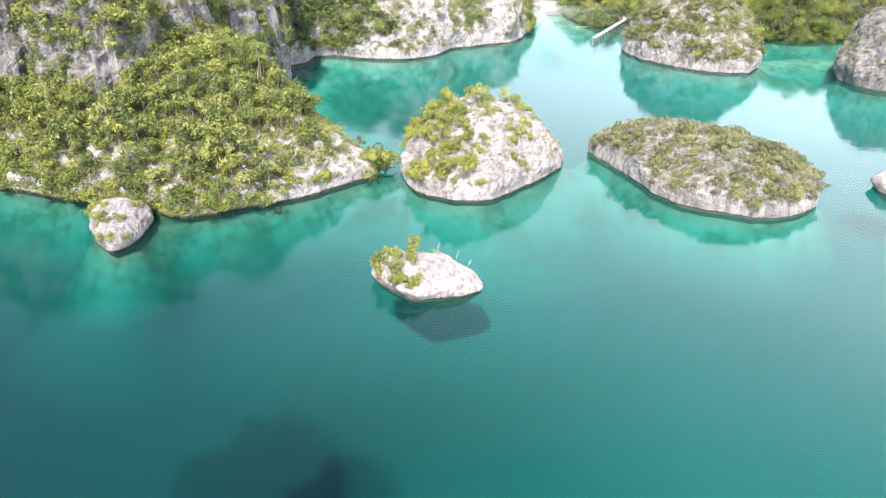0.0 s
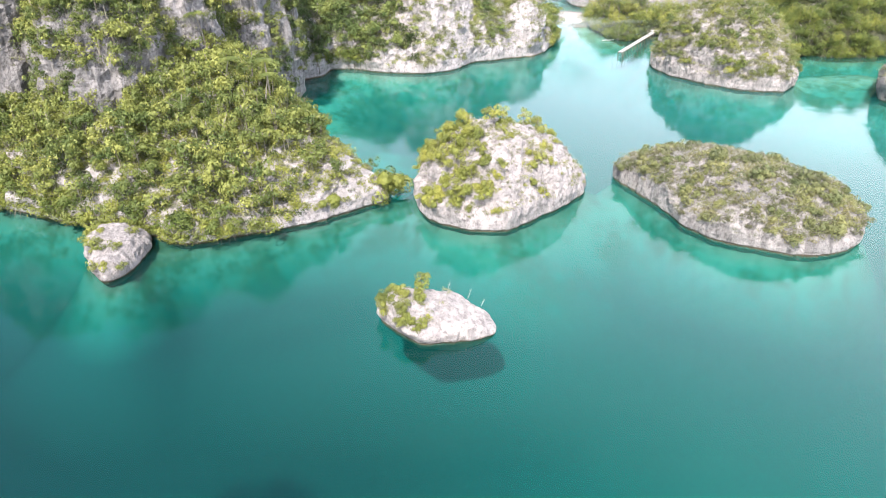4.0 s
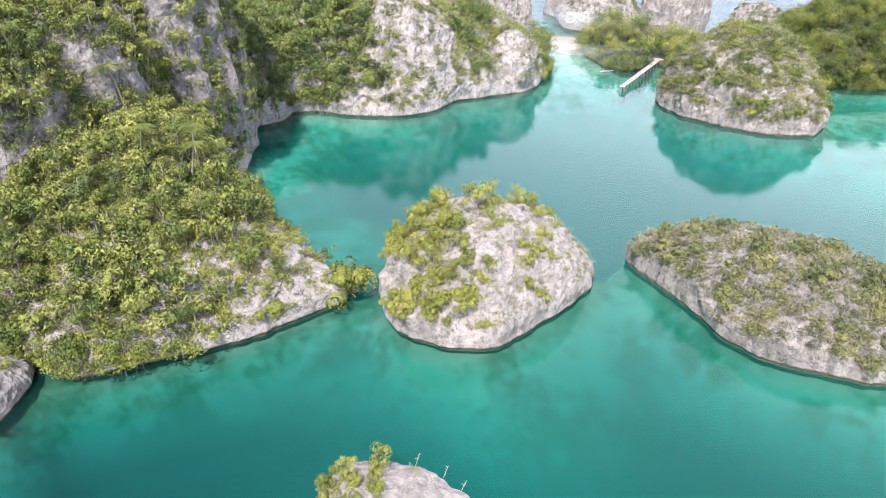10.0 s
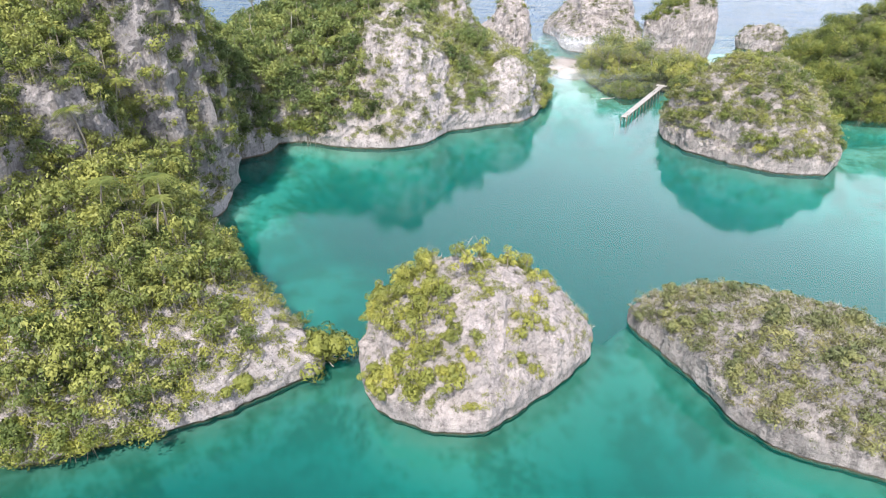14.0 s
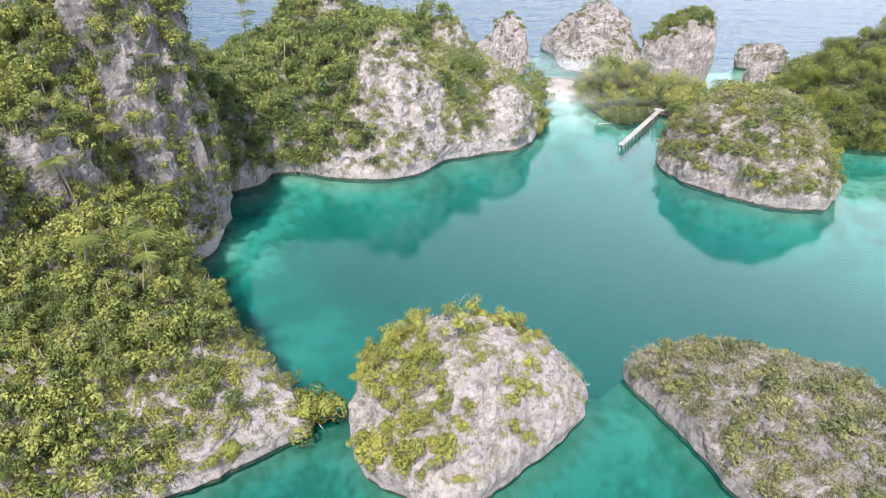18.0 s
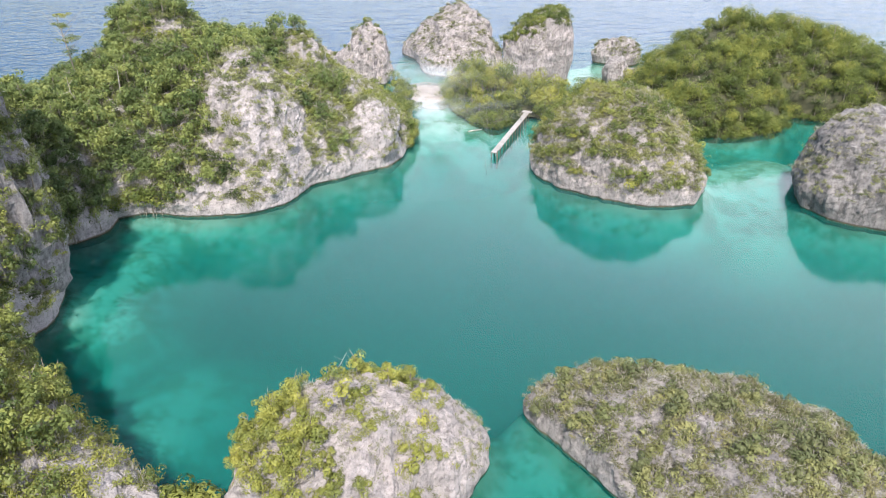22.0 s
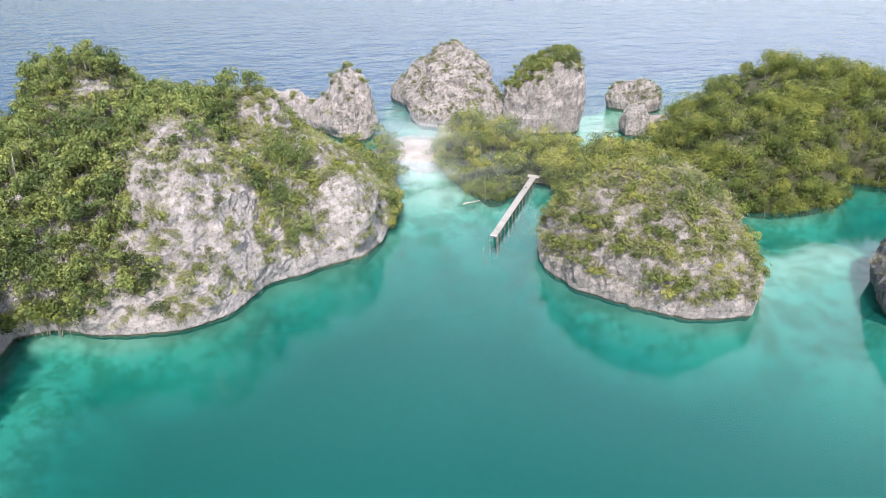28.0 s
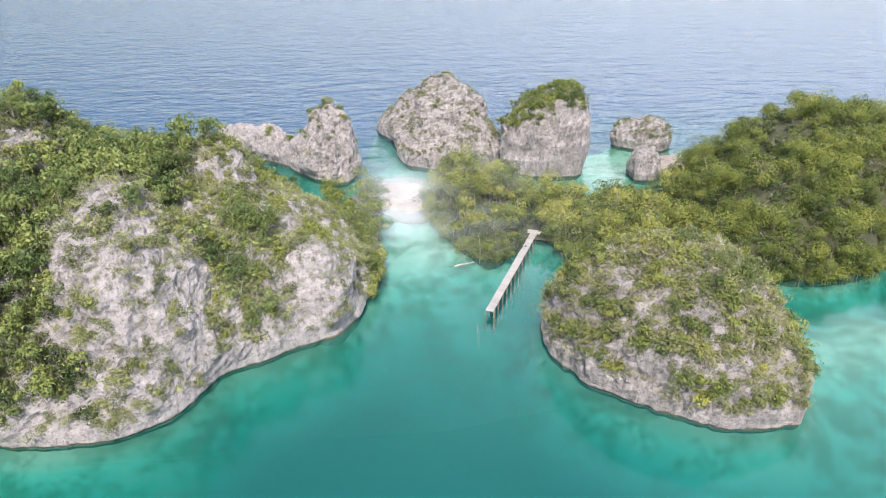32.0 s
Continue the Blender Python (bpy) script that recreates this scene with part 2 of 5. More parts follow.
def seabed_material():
    """Sand, reef and deep water in turn, by depth: the water's absorption is put into the bed's colour."""
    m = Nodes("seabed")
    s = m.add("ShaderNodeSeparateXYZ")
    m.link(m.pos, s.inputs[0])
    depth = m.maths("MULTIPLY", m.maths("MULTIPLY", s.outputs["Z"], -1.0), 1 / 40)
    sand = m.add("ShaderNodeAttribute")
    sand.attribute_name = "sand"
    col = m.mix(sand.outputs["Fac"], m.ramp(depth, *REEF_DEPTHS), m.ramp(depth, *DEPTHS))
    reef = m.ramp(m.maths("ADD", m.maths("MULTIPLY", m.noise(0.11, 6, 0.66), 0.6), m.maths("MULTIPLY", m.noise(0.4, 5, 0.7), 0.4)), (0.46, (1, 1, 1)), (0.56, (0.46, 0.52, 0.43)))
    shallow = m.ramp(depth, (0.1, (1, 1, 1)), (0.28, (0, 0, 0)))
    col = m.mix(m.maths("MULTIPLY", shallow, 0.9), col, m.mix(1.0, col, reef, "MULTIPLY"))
    col = m.mix(0.5, col, m.ramp(m.noise(0.018, 4), (0.35, (0.7, 0.82, 0.85)), (0.65, (1.2, 1.12, 1.1))), "MULTIPLY")
    m.link(col, m.bsdf.inputs["Base Color"])
    m.bsdf.inputs["Roughness"].default_value = 1.0
    m.bsdf.inputs["Specular IOR Level"].default_value = 0.0
    return m.mat


def water_material():
    """Slightly silty water: shallow seabed shows through, the sky and the islets mirror in it."""
    m = Nodes("clear_water")
    s = m.add("ShaderNodeSeparateXYZ")
    m.link(m.pos, s.inputs[0])
    n = m.add("ShaderNodeMapRange")
    m.link(m.maths("ADD", s.outputs["Y"], m.maths("MULTIPLY", m.noise(0.03, 2), 50.0)), n.inputs["Value"])
    for k, v in zip(("From Min", "From Max", "To Min", "To Max"), (285.0, 345.0, 0.03, 1.0)):
        n.inputs[k].default_value = v
    ripple = m.noise(0.9, 2, 0.5, (0.55, 1.3, 1))
    swell = m.noise(0.28, 3, 0.5, (0.65, 1.2, 1), 0.6)
    roll = m.noise(0.1, 2, 0.5, (0.6, 1.2, 1), 0.6)
    h = m.maths("ADD", m.maths("ADD", m.maths("MULTIPLY", swell, 0.7), m.maths("MULTIPLY", roll, 1.1)), m.maths("MULTIPLY", ripple, 0.16))
    b = m.add("ShaderNodeBump", Distance=1.0)
    m.link(h, b.inputs["Height"])
    m.link(n.outputs["Result"], b.inputs["Strength"])
    gloss = m.add("ShaderNodeBsdfGlossy", Roughness=0.06)
    m.link(b.outputs["Normal"], gloss.inputs["Normal"])
    fres = m.add("ShaderNodeFresnel", IOR=1.43)
    m.link(b.outputs["Normal"], fres.inputs["Normal"])
    clear = m.add("ShaderNodeBsdfTransparent")
    silt = m.add("ShaderNodeBsdfDiffuse", Color=(0.002, 0.082, 0.067, 1), Roughness=0.0)
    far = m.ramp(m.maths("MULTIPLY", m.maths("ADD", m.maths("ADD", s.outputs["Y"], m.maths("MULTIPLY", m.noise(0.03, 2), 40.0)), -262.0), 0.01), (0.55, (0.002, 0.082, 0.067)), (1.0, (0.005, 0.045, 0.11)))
    # the body colour darkens towards the south-west
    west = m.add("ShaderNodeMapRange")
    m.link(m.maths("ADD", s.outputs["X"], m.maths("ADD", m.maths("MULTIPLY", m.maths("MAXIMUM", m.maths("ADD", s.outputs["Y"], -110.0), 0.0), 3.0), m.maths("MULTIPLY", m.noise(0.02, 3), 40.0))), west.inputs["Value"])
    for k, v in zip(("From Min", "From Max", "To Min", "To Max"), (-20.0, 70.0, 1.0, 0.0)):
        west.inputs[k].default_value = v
    # mirrored sky over the lagoon's centre, put into the body colour as a paler patch
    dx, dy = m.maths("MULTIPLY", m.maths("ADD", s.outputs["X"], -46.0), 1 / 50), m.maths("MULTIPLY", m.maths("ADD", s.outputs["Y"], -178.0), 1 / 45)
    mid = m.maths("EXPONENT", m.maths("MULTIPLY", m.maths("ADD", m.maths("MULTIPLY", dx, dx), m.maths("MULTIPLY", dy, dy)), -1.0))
    mirror_tint = m.mix(m.maths("MULTIPLY", mid, m.ramp(m.noise(0.02, 4), (0.3, (0.5, 0.5, 0.5)), (0.65, (1, 1, 1)))), far, (0.013, 0.105, 0.112))
    m.link(m.mix(west.outputs["Result"], mirror_tint, (0.001, 0.024, 0.023)), silt.inputs["Color"])
    body = m.add("ShaderNodeMixShader", Fac=0.4)
    m.link(clear.outputs[0], body.inputs[1])
    m.link(silt.outputs[0], body.inputs[2])
    mx = m.add("ShaderNodeMixShader")
    m.link(fres.outputs[0], mx.inputs[0])
    m.link(body.outputs[0], mx.inputs[1])
    m.link(gloss.outputs[0], mx.inputs[2])
    m.link(mx.outputs[0], m.out.inputs["Surface"])
    return m.mat


SEABED, WATER = seabed_material(), water_material()
rng = np.random.default_rng(7)


# ---- shape helpers ----
def array_mesh(name, verts, quads, mats, mat_index=None, smooth=False):
    """A mesh from arrays of points and of four-cornered faces."""
    me = bpy.data.meshes.new(name)
    verts, quads = np.asarray(verts, np.float32), np.asarray(quads, np.int32)
    me.vertices.add(len(verts))
    me.vertices.foreach_set("co", verts.ravel())
    me.loops.add(quads.size)
    me.loops.foreach_set("vertex_index", quads.ravel())
    me.polygons.add(len(quads))
    me.polygons.foreach_set("loop_start", np.arange(0, quads.size, 4, dtype=np.int32))
    me.polygons.foreach_set("loop_total", np.full(len(quads), 4, np.int32))
    for m in mats:
        me.materials.append(m)
    if mat_index is not None:
        me.polygons.foreach_set("material_index", np.asarray(mat_index, np.int32))
    me.polygons.foreach_set("use_smooth", np.full(len(quads), smooth))
    me.update(calc_edges=True)
    return me


def blade_mesh(name, verts, sizes, mats, mat_index=None):
    """A mesh of loose blades: faces of the given sizes use up the points in order."""
    me = bpy.data.meshes.new(name)
    verts, sizes = np.asarray(verts, np.float32), np.asarray(sizes, np.int32)
    me.vertices.add(len(verts))
    me.vertices.foreach_set("co", verts.ravel())
    me.loops.add(len(verts))
    me.loops.foreach_set("vertex_index", np.arange(len(verts), dtype=np.int32))
    me.polygons.add(len(sizes))
    me.polygons.foreach_set("loop_start", np.concatenate([[0], np.cumsum(sizes)[:-1]]).astype(np.int32))
    me.polygons.foreach_set("loop_total", sizes)
    for m in mats:
        me.materials.append(m)
    if mat_index is not None:
        me.polygons.foreach_set("material_index", np.asarray(mat_index, np.int32))
    me.update(calc_edges=True)
    return me


def part(name, me, parent, label=""):
    ob = new(name, me)
    ob.parent = parent
    return tagged(ob, label)


def grain(p, scale, seed=0.0):
    """Smooth noise from 0 to 1 at many points, a cell being scale metres."""
    q = np.asarray(p, float) / scale + seed * 17.31
    i = np.floor(q).astype(np.int64)
    f = q - i
    f = f * f * (3 - 2 * f)
    out = 0.0
    for dx in (0, 1):
        for dy in (0, 1):
            for dz in (0, 1):
                k = (i[:, 0] + dx) * 73856093 ^ (i[:, 1] + dy) * 19349663 ^ (i[:, 2] + dz) * 83492791
                k = (k ^ (k >> 13)) * 1274126177 & 0x7FFFFFFF
                k = (k ^ (k >> 16)) % 10007 / 10007.0
                out = out + k * np.where(dx, f[:, 0], 1 - f[:, 0]) * np.where(dy, f[:, 1], 1 - f[:, 1]) * np.where(dz, f[:, 2], 1 - f[:, 2])
    return out


def turbulence(p, scale, octaves=4, seed=0.0, gain=0.5):
    """Ridged noise, about -1 to 1."""
    out, amp, total = 0.0, 1.0, 0.0
    for k in range(octaves):
        out = out + amp * (1 - 2 * np.abs(2 * grain(p, scale / 2 ** k, seed + k) - 1))
        total, amp = total + amp, amp * gain
    return out / total


def closed_curve(corners, step):
    """A smooth closed line through the corners of a plan, at even steps."""
    c = np.array(corners, float)
    p = []
    for i in range(len(c)):
        a, b, d, e = c[i - 1], c[i], c[(i + 1) % len(c)], c[(i + 2) % len(c)]
        for t in np.linspace(0, 1, 16, endpoint=False):
            p.append(0.5 * (2 * b + (d - a) * t + (2 * a - 5 * b + 4 * d - e) * t * t + (3 * b - a - 3 * d + e) * t ** 3))
    p = np.array(p + [p[0]])
    run = np.concatenate([[0], np.cumsum(np.linalg.norm(np.diff(p, axis=0), axis=1))])
    s = np.linspace(0, run[-1], max(24, int(run[-1] / step)), endpoint=False)
    return np.stack([np.interp(s, run, p[:, 0]), np.interp(s, run, p[:, 1])], 1)


def oval(x, y, rx, ry, turn=0.0, n=10, wobble=0.12, seed=1):
    r = random.Random(seed)
    a = radians(turn)
    pts = []
    for k in range(n):
        t, w = 2 * math.pi * k / n, 1 + r.uniform(-wobble, wobble)
        u, v = rx * w * math.cos(t), ry * w * math.sin(t)
        pts.append((x + u * math.cos(a) - v * math.sin(a), y + u * math.sin(a) + v * math.cos(a)))
    return pts


class Mound:
    """A hump of rock over a plan outline, drawn in below the tide to fit the camera's view: er shapes its plan towards
    the top, ez its flanks (small: cliffs and a flat top; 2: a cone).
    """

    def __init__(self, outline, top, h, er=1.0, ez=1.0, step=0.7, rough=1.0, foot=0.0, lip=True, flute=0.0, seed=1.0, slant=0.0):
        self.rim, self.top, self.h, self.er, self.ez = closed_curve(outline, step), np.array(top, float), h, er, ez
        self.step, self.rough, self.foot, self.lip, self.flute, self.seed, self.slant = step, rough, foot, lip, flute, seed, slant
        if np.sum(self.rim[:, 0] * np.roll(self.rim[:, 1], -1) - np.roll(self.rim[:, 0], -1) * self.rim[:, 1]) < 0:
            self.rim = self.rim[::-1].copy()
        if lip:   # bites and points along the shore
            side = np.roll(self.rim, 1, 0) - np.roll(self.rim, -1, 0)
            side = side[:, ::-1] * [-1, 1] / np.maximum(np.linalg.norm(side, axis=1), 1e-6)[:, None]
            flat = np.column_stack([self.rim, np.full(len(self.rim), seed)])
            self.rim = self.rim + side * (0.55 * turbulence(flat, 3.4, 3, seed, 0.65) * min(1.0, rough))[:, None]
        elif h < 2:   # a ragged beach line
            self.rim = self.rim + 1.6 * np.column_stack([turbulence(np.column_stack([self.rim, 0 * self.rim[:, 0]]), 9.0, 2, seed + k) for k in (0, 1)])
        d = self.rim - self.top
        ang = np.arctan2(d[:, 1], d[:, 0])
        o = np.argsort(ang)
        self.ang, self.rad = ang[o], np.hypot(d[:, 0], d[:, 1])[o]

    def height(self, x, y):
        """The undisturbed height at places of the plan; -9 outside."""
        dx, dy = x - self.top[0], y - self.top[1]
        r = np.hypot(dx, dy) / np.interp(np.arctan2(dy, dx), self.ang, self.rad, period=2 * math.pi)
        c = np.clip(r, 0, 1) ** (1 / self.er)
        return np.where(r < 1, self.foot + (self.h - self.foot) * np.sqrt(np.clip(1 - c * c, 0, 1)) ** self.ez, -9.0)

    def surface(self):
        rim, n = self.rim, len(self.rim)
        span = np.mean(np.linalg.norm(rim - self.top, axis=1)) + self.h
        levels = max(10, int(span / self.step))
        rows = []
        inward = (self.top - rim) / np.linalg.norm(rim - self.top, axis=1)[:, None]
        if self.lip:   # tidal notch under the lip; lowest rows drawn in to hide from the camera
            room = 0.75 * np.linalg.norm(rim - self.top, axis=1)
            for z, inset in ((-3.2, 3.6), (-1.2, 0.9), (-0.3, 0.22), (0.0, 0.24), (0.15, 0.18), (0.34, 0.02)):
                rows.append(np.column_stack([rim + inward * np.minimum(inset, room)[:, None], np.full(n, z)]))
        else:
            rows.append(np.column_stack([rim - inward * 0.5, np.full(n, self.foot - 3.0)]))
        base = 0.5 if self.lip else self.foot
        self.skirt = len(rows) * n
        # corners of the shore fade out up the flanks
        wide = max(3, n // 9)
        kern = np.hanning(2 * wide + 1) / np.hanning(2 * wide + 1).sum()
        round_rim = np.column_stack([np.convolve(np.concatenate([rim[-wide:, c], rim[:, c], rim[:wide, c]]), kern, "valid") for c in (0, 1)])
        for th in np.linspace(0, math.pi / 2, levels)[:-1]:
            r, z = math.cos(th) ** self.er, math.sin(th) ** self.ez
            k = min(1.0, 6.0 * (1 - r))
            rows.append(np.column_stack([self.top + ((1 - k) * rim + k * round_rim - self.top) * r, np.full(n, base + (self.h - base) * z)]))
        v = np.concatenate(rows)
        v = np.concatenate([v, [[*self.top, self.h]]])
        k = len(rows)
        # roughness: large lobes, ridges and pits, fading at the tide line
        out = np.column_stack([v[:, :2] - self.top, np.zeros(len(v))])
        out /= np.maximum(np.linalg.norm(out, axis=1), 1e-3)[:, None]
        frac = np.clip((v[:, 2] - self.foot) / max(self.h - self.foot, 1), 0, 1)
        out[:, 2] = frac ** 1.5 * 1.2
        out /= np.maximum(np.linalg.norm(out, axis=1), 1e-3)[:, None]
        v[:, 2] += self.slant * frac * (v[:, 0] - self.top[0])
        amp = np.clip((v[:, 2] - 0.2) / min(3.0, 0.3 * self.h), 0.25, 1) * self.rough
        sq = v * [1, 1, 0.45]
        push = 1.5 * turbulence(v, 8.0, 2, self.seed) + 1.0 * turbulence(sq, 3.0, 3, self.seed + 3, 0.7) + 0.3 * turbulence(v, 1.3, 2, self.seed + 5, 0.8) - 0.5
        if self.flute:
            push = push + self.flute * turbulence(v * [1, 1, 0.16], 4.5, 3, self.seed + 9)
        v = v + out * (push * amp)[:, None]
        i, j = np.meshgrid(np.arange(k - 1), np.arange(n), indexing="ij")
        i, j = i.ravel(), j.ravel()
        q = np.column_stack([i * n + j, i * n + (j + 1) % n, (i + 1) * n + (j + 1) % n, (i + 1) * n + j])
        cap = np.arange(0, n - 1, 2)
        last = (k - 1) * n
        caps = np.column_stack([last + cap, last + cap + 1, last + (cap + 2) % n, np.full(len(cap), len(v) - 1)])
        return v, np.concatenate([q, caps])


LAND = []   # every mound, for shores and for standing things on the ground


def ground(x, y):
    x, y = np.atleast_1d(np.asarray(x, float)), np.atleast_1d(np.asarray(y, float))
    return np.max([m.height(x, y) for m in LAND], axis=0)


def landform(name, mounds, label, category, material=None, part_names=(), first=None):
    """An islet: one mesh, or an empty with a mesh for each of its humps."""
    LAND.extend(mounds)
    out = []
    for i, m in enumerate(mounds):
        v, q = m.surface()
        out.append((v, q))
    at = np.array([*mounds[0].top, 0.0])
    if len(mounds) == 1 and not mounds[0].lip:
        ob = new(name, array_mesh(name, out[0][0] - at, out[0][1], [material or ROCK]))
    else:
        ob = new(name)
        for (v, q), pn, m in zip(out, part_names or ("dome",), mounds):
            low = q.min(axis=1) < m.skirt if m.lip else np.zeros(len(q), bool)
            for faces, pname in ((q[~low], pn), (q[low], "tidal_ledge")):
                if len(faces):
                    used, back = np.unique(faces, return_inverse=True)
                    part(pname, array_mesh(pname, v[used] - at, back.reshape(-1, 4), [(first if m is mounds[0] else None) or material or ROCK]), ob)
    ob.location = at
    tagged(ob, label, category)
    return out


def seen(p):
    """The stretch of the plan that lies within view of the lagoon and the passage."""
    x, y = p[:, 0], p[:, 1]
    back = (x < -102) | ((x < -72) & (y > 172)) | ((x < 0) & (y > 262)) | ((x > 85) & (y > 268) & (x < 96)) | (x > 168) | ((x > 100) & (y > 266) & (y < 287))
    return ~back


def spots(surfaces, mounds, density, mask, seed, floor=0.6):
    """Places spread over the surfaces of some mounds where mask(p, up) allows; none inside another mound."""
    r = np.random.default_rng(seed)
    ps, ns = [], []
    for (v, q), own in zip(surfaces, mounds):
        a, b, c, d = (v[q[:, k]] for k in range(4))
        cr = np.cross(c - a, d - b)
        area = np.linalg.norm(cr, axis=1) / 2
        want = r.poisson(area * density)
        f = np.repeat(np.arange(len(q)), want)
        s, t = r.random(len(f))[:, None], r.random(len(f))[:, None]
        p = (a[f] * (1 - s) + b[f] * s) * (1 - t) + (d[f] * (1 - s) + c[f] * s) * t
        up = (cr[:, 2] / np.maximum(2 * area, 1e-6))[f]
        ok = (p[:, 2] > floor) & seen(p) & (r.random(len(f)) < mask(p, up))
        for other in mounds:
            if other is not own:
                ok &= other.height(p[:, 0], p[:, 1]) < p[:, 2] + 0.6
        ps.append(p[ok])
    return np.concatenate(ps)


# ---- plants ----
def leaf_ball(n, lobes, rad, size, seed, flat=0.7, rise=0.0, hang=0.0, spread=0.5, loose=0.38):
    """Leaf blades over the shells of some lobes, as an array of n x 3 corners."""
    r = np.random.default_rng(seed)
    c = r.normal(size=(lobes, 3)) * [spread, spread, 0.38]
    c[:, 2] = np.where(r.random(lobes) < hang, -0.8, 1) * np.abs(c[:, 2]) + rise
    lr = r.uniform(0.38, 0.62, lobes)
    k = r.integers(0, lobes, n)
    d = r.normal(size=(n, 3))
    d[:, 2] = d[:, 2] * 0.8 + 0.35
    d /= np.linalg.norm(d, axis=1)[:, None]
    p = (c[k] + d * (lr[k] * r.uniform(0.8, 1.06, n))[:, None]) * [rad, rad, rad * flat]
    ax = d + r.normal(size=(n, 3)) * loose * 0.6
    ax /= np.linalg.norm(ax, axis=1)[:, None]
    side = np.cross(ax, r.normal(size=(n, 3)))
    side /= np.linalg.norm(side, axis=1)[:, None]
    long = np.cross(side, ax)
    s = size * r.uniform(0.6, 1.35, n)[:, None]
    return np.stack([p - long * s * 0.5 - side * s * 0.42, p - long * s * 0.5 + side * s * 0.42, p + long * s * 0.85], 1)


def twig_fan(n, rad, seed):
    """Thin bare twigs rising from one foot, as an array of n x 4 corners."""
    r = np.random.default_rng(seed)
    d = r.normal(size=(n, 3)) * [1, 1, 0.5]
    d[:, 2] = np.abs(d[:, 2]) + 0.45
    d /= np.linalg.norm(d, axis=1)[:, None]
    a = d * rad * r.uniform(0.0, 0.45, n)[:, None]
    b = d * rad * r.uniform(0.75, 1.15, n)[:, None] + r.normal(size=(n, 3)) * 0.15 * rad
    w = np.cross(d, r.normal(size=(n, 3)))
    w /= np.linalg.norm(w, axis=1)[:, None]
    return np.stack([a - w * 0.03, a + w * 0.03, b + w * 0.012, b - w * 0.012], 1)


def template(leaves, twigs):
    """A plant as loose blades: its points, the sizes of its faces and their materials (0 leaf, 1 wood)."""
    n, m = len(leaves), len(twigs)
    return np.concatenate([leaves.reshape(-1, 3), twigs.reshape(-1, 3)]), np.array([3] * n + [4] * m), np.array([0] * n + [1] * m)


def poles():
    return np.array([[(x - w, y, -0.6), (x + w, y, -0.6), (x + w + dx, y + dy, 1.9), (x - w + dx, y + dy, 1.9)] for x, y, w, dx, dy in
                     ((0, 0, 0.03, 0.1, 0.05), (0.05, 0.1, 0.022, -0.2, 0.2), (-0.1, 0, 0.022, 0.25, -0.25))])


PLANTS = {
    "shrub": [template(leaf_ball(125, 6, 1.0, 0.175, s, loose=0.28), twig_fan(6, 1.0, s)) for s in range(6)],
    "bare": [template(leaf_ball(24, 4, 0.9, 0.22, 50 + s), twig_fan(22, 1.05, s)) for s in range(5)],
    "bushy": [template(leaf_ball(200, 8, 1.0, 0.185, 80 + s, 0.95, loose=0.26), twig_fan(6, 1.1, s)) for s in range(6)],
    "wood": [template(leaf_ball(190, 8, 0.9, 0.2, 700 + s, 1.05, 0.0, 0.4, loose=0.22) + [0, 0, 1.75], poles()) for s in range(6)],
}


def scatter(name, places, sizes, templates, mats, label, category, seed, squat=(0.8, 1.25), lift=0.15):
    """Many plants in one mesh."""
    r = np.random.default_rng(seed)
    vs, fs, ms = [], [], []
    which = r.integers(0, len(templates), len(places))
    for w, (t, tf, tm) in enumerate(templates):
        p, s = places[which == w], sizes[which == w]
        if not len(p):
            continue
        a = r.random(len(p)) * 2 * math.pi
        rot = np.zeros((len(p), 3, 3))
        rot[:, 0, 0], rot[:, 0, 1], rot[:, 1, 0], rot[:, 1, 1] = np.cos(a), -np.sin(a), np.sin(a), np.cos(a)
        rot[:, 2, 2] = r.uniform(*squat, len(p))
        v = np.einsum("nij,kj->nki", rot, t) * s[:, None, None] + p[:, None, :]
        v[..., 2] += (s * lift)[:, None]
        vs.append(v.reshape(-1, 3))
        fs.append(np.tile(tf, len(p)))
        ms.append(np.tile(tm, len(p)))
    ob = new(name, blade_mesh(name, np.concatenate(vs), np.concatenate(fs), mats, np.concatenate(ms)))
    return tagged(ob, label, category, kind="stuff")


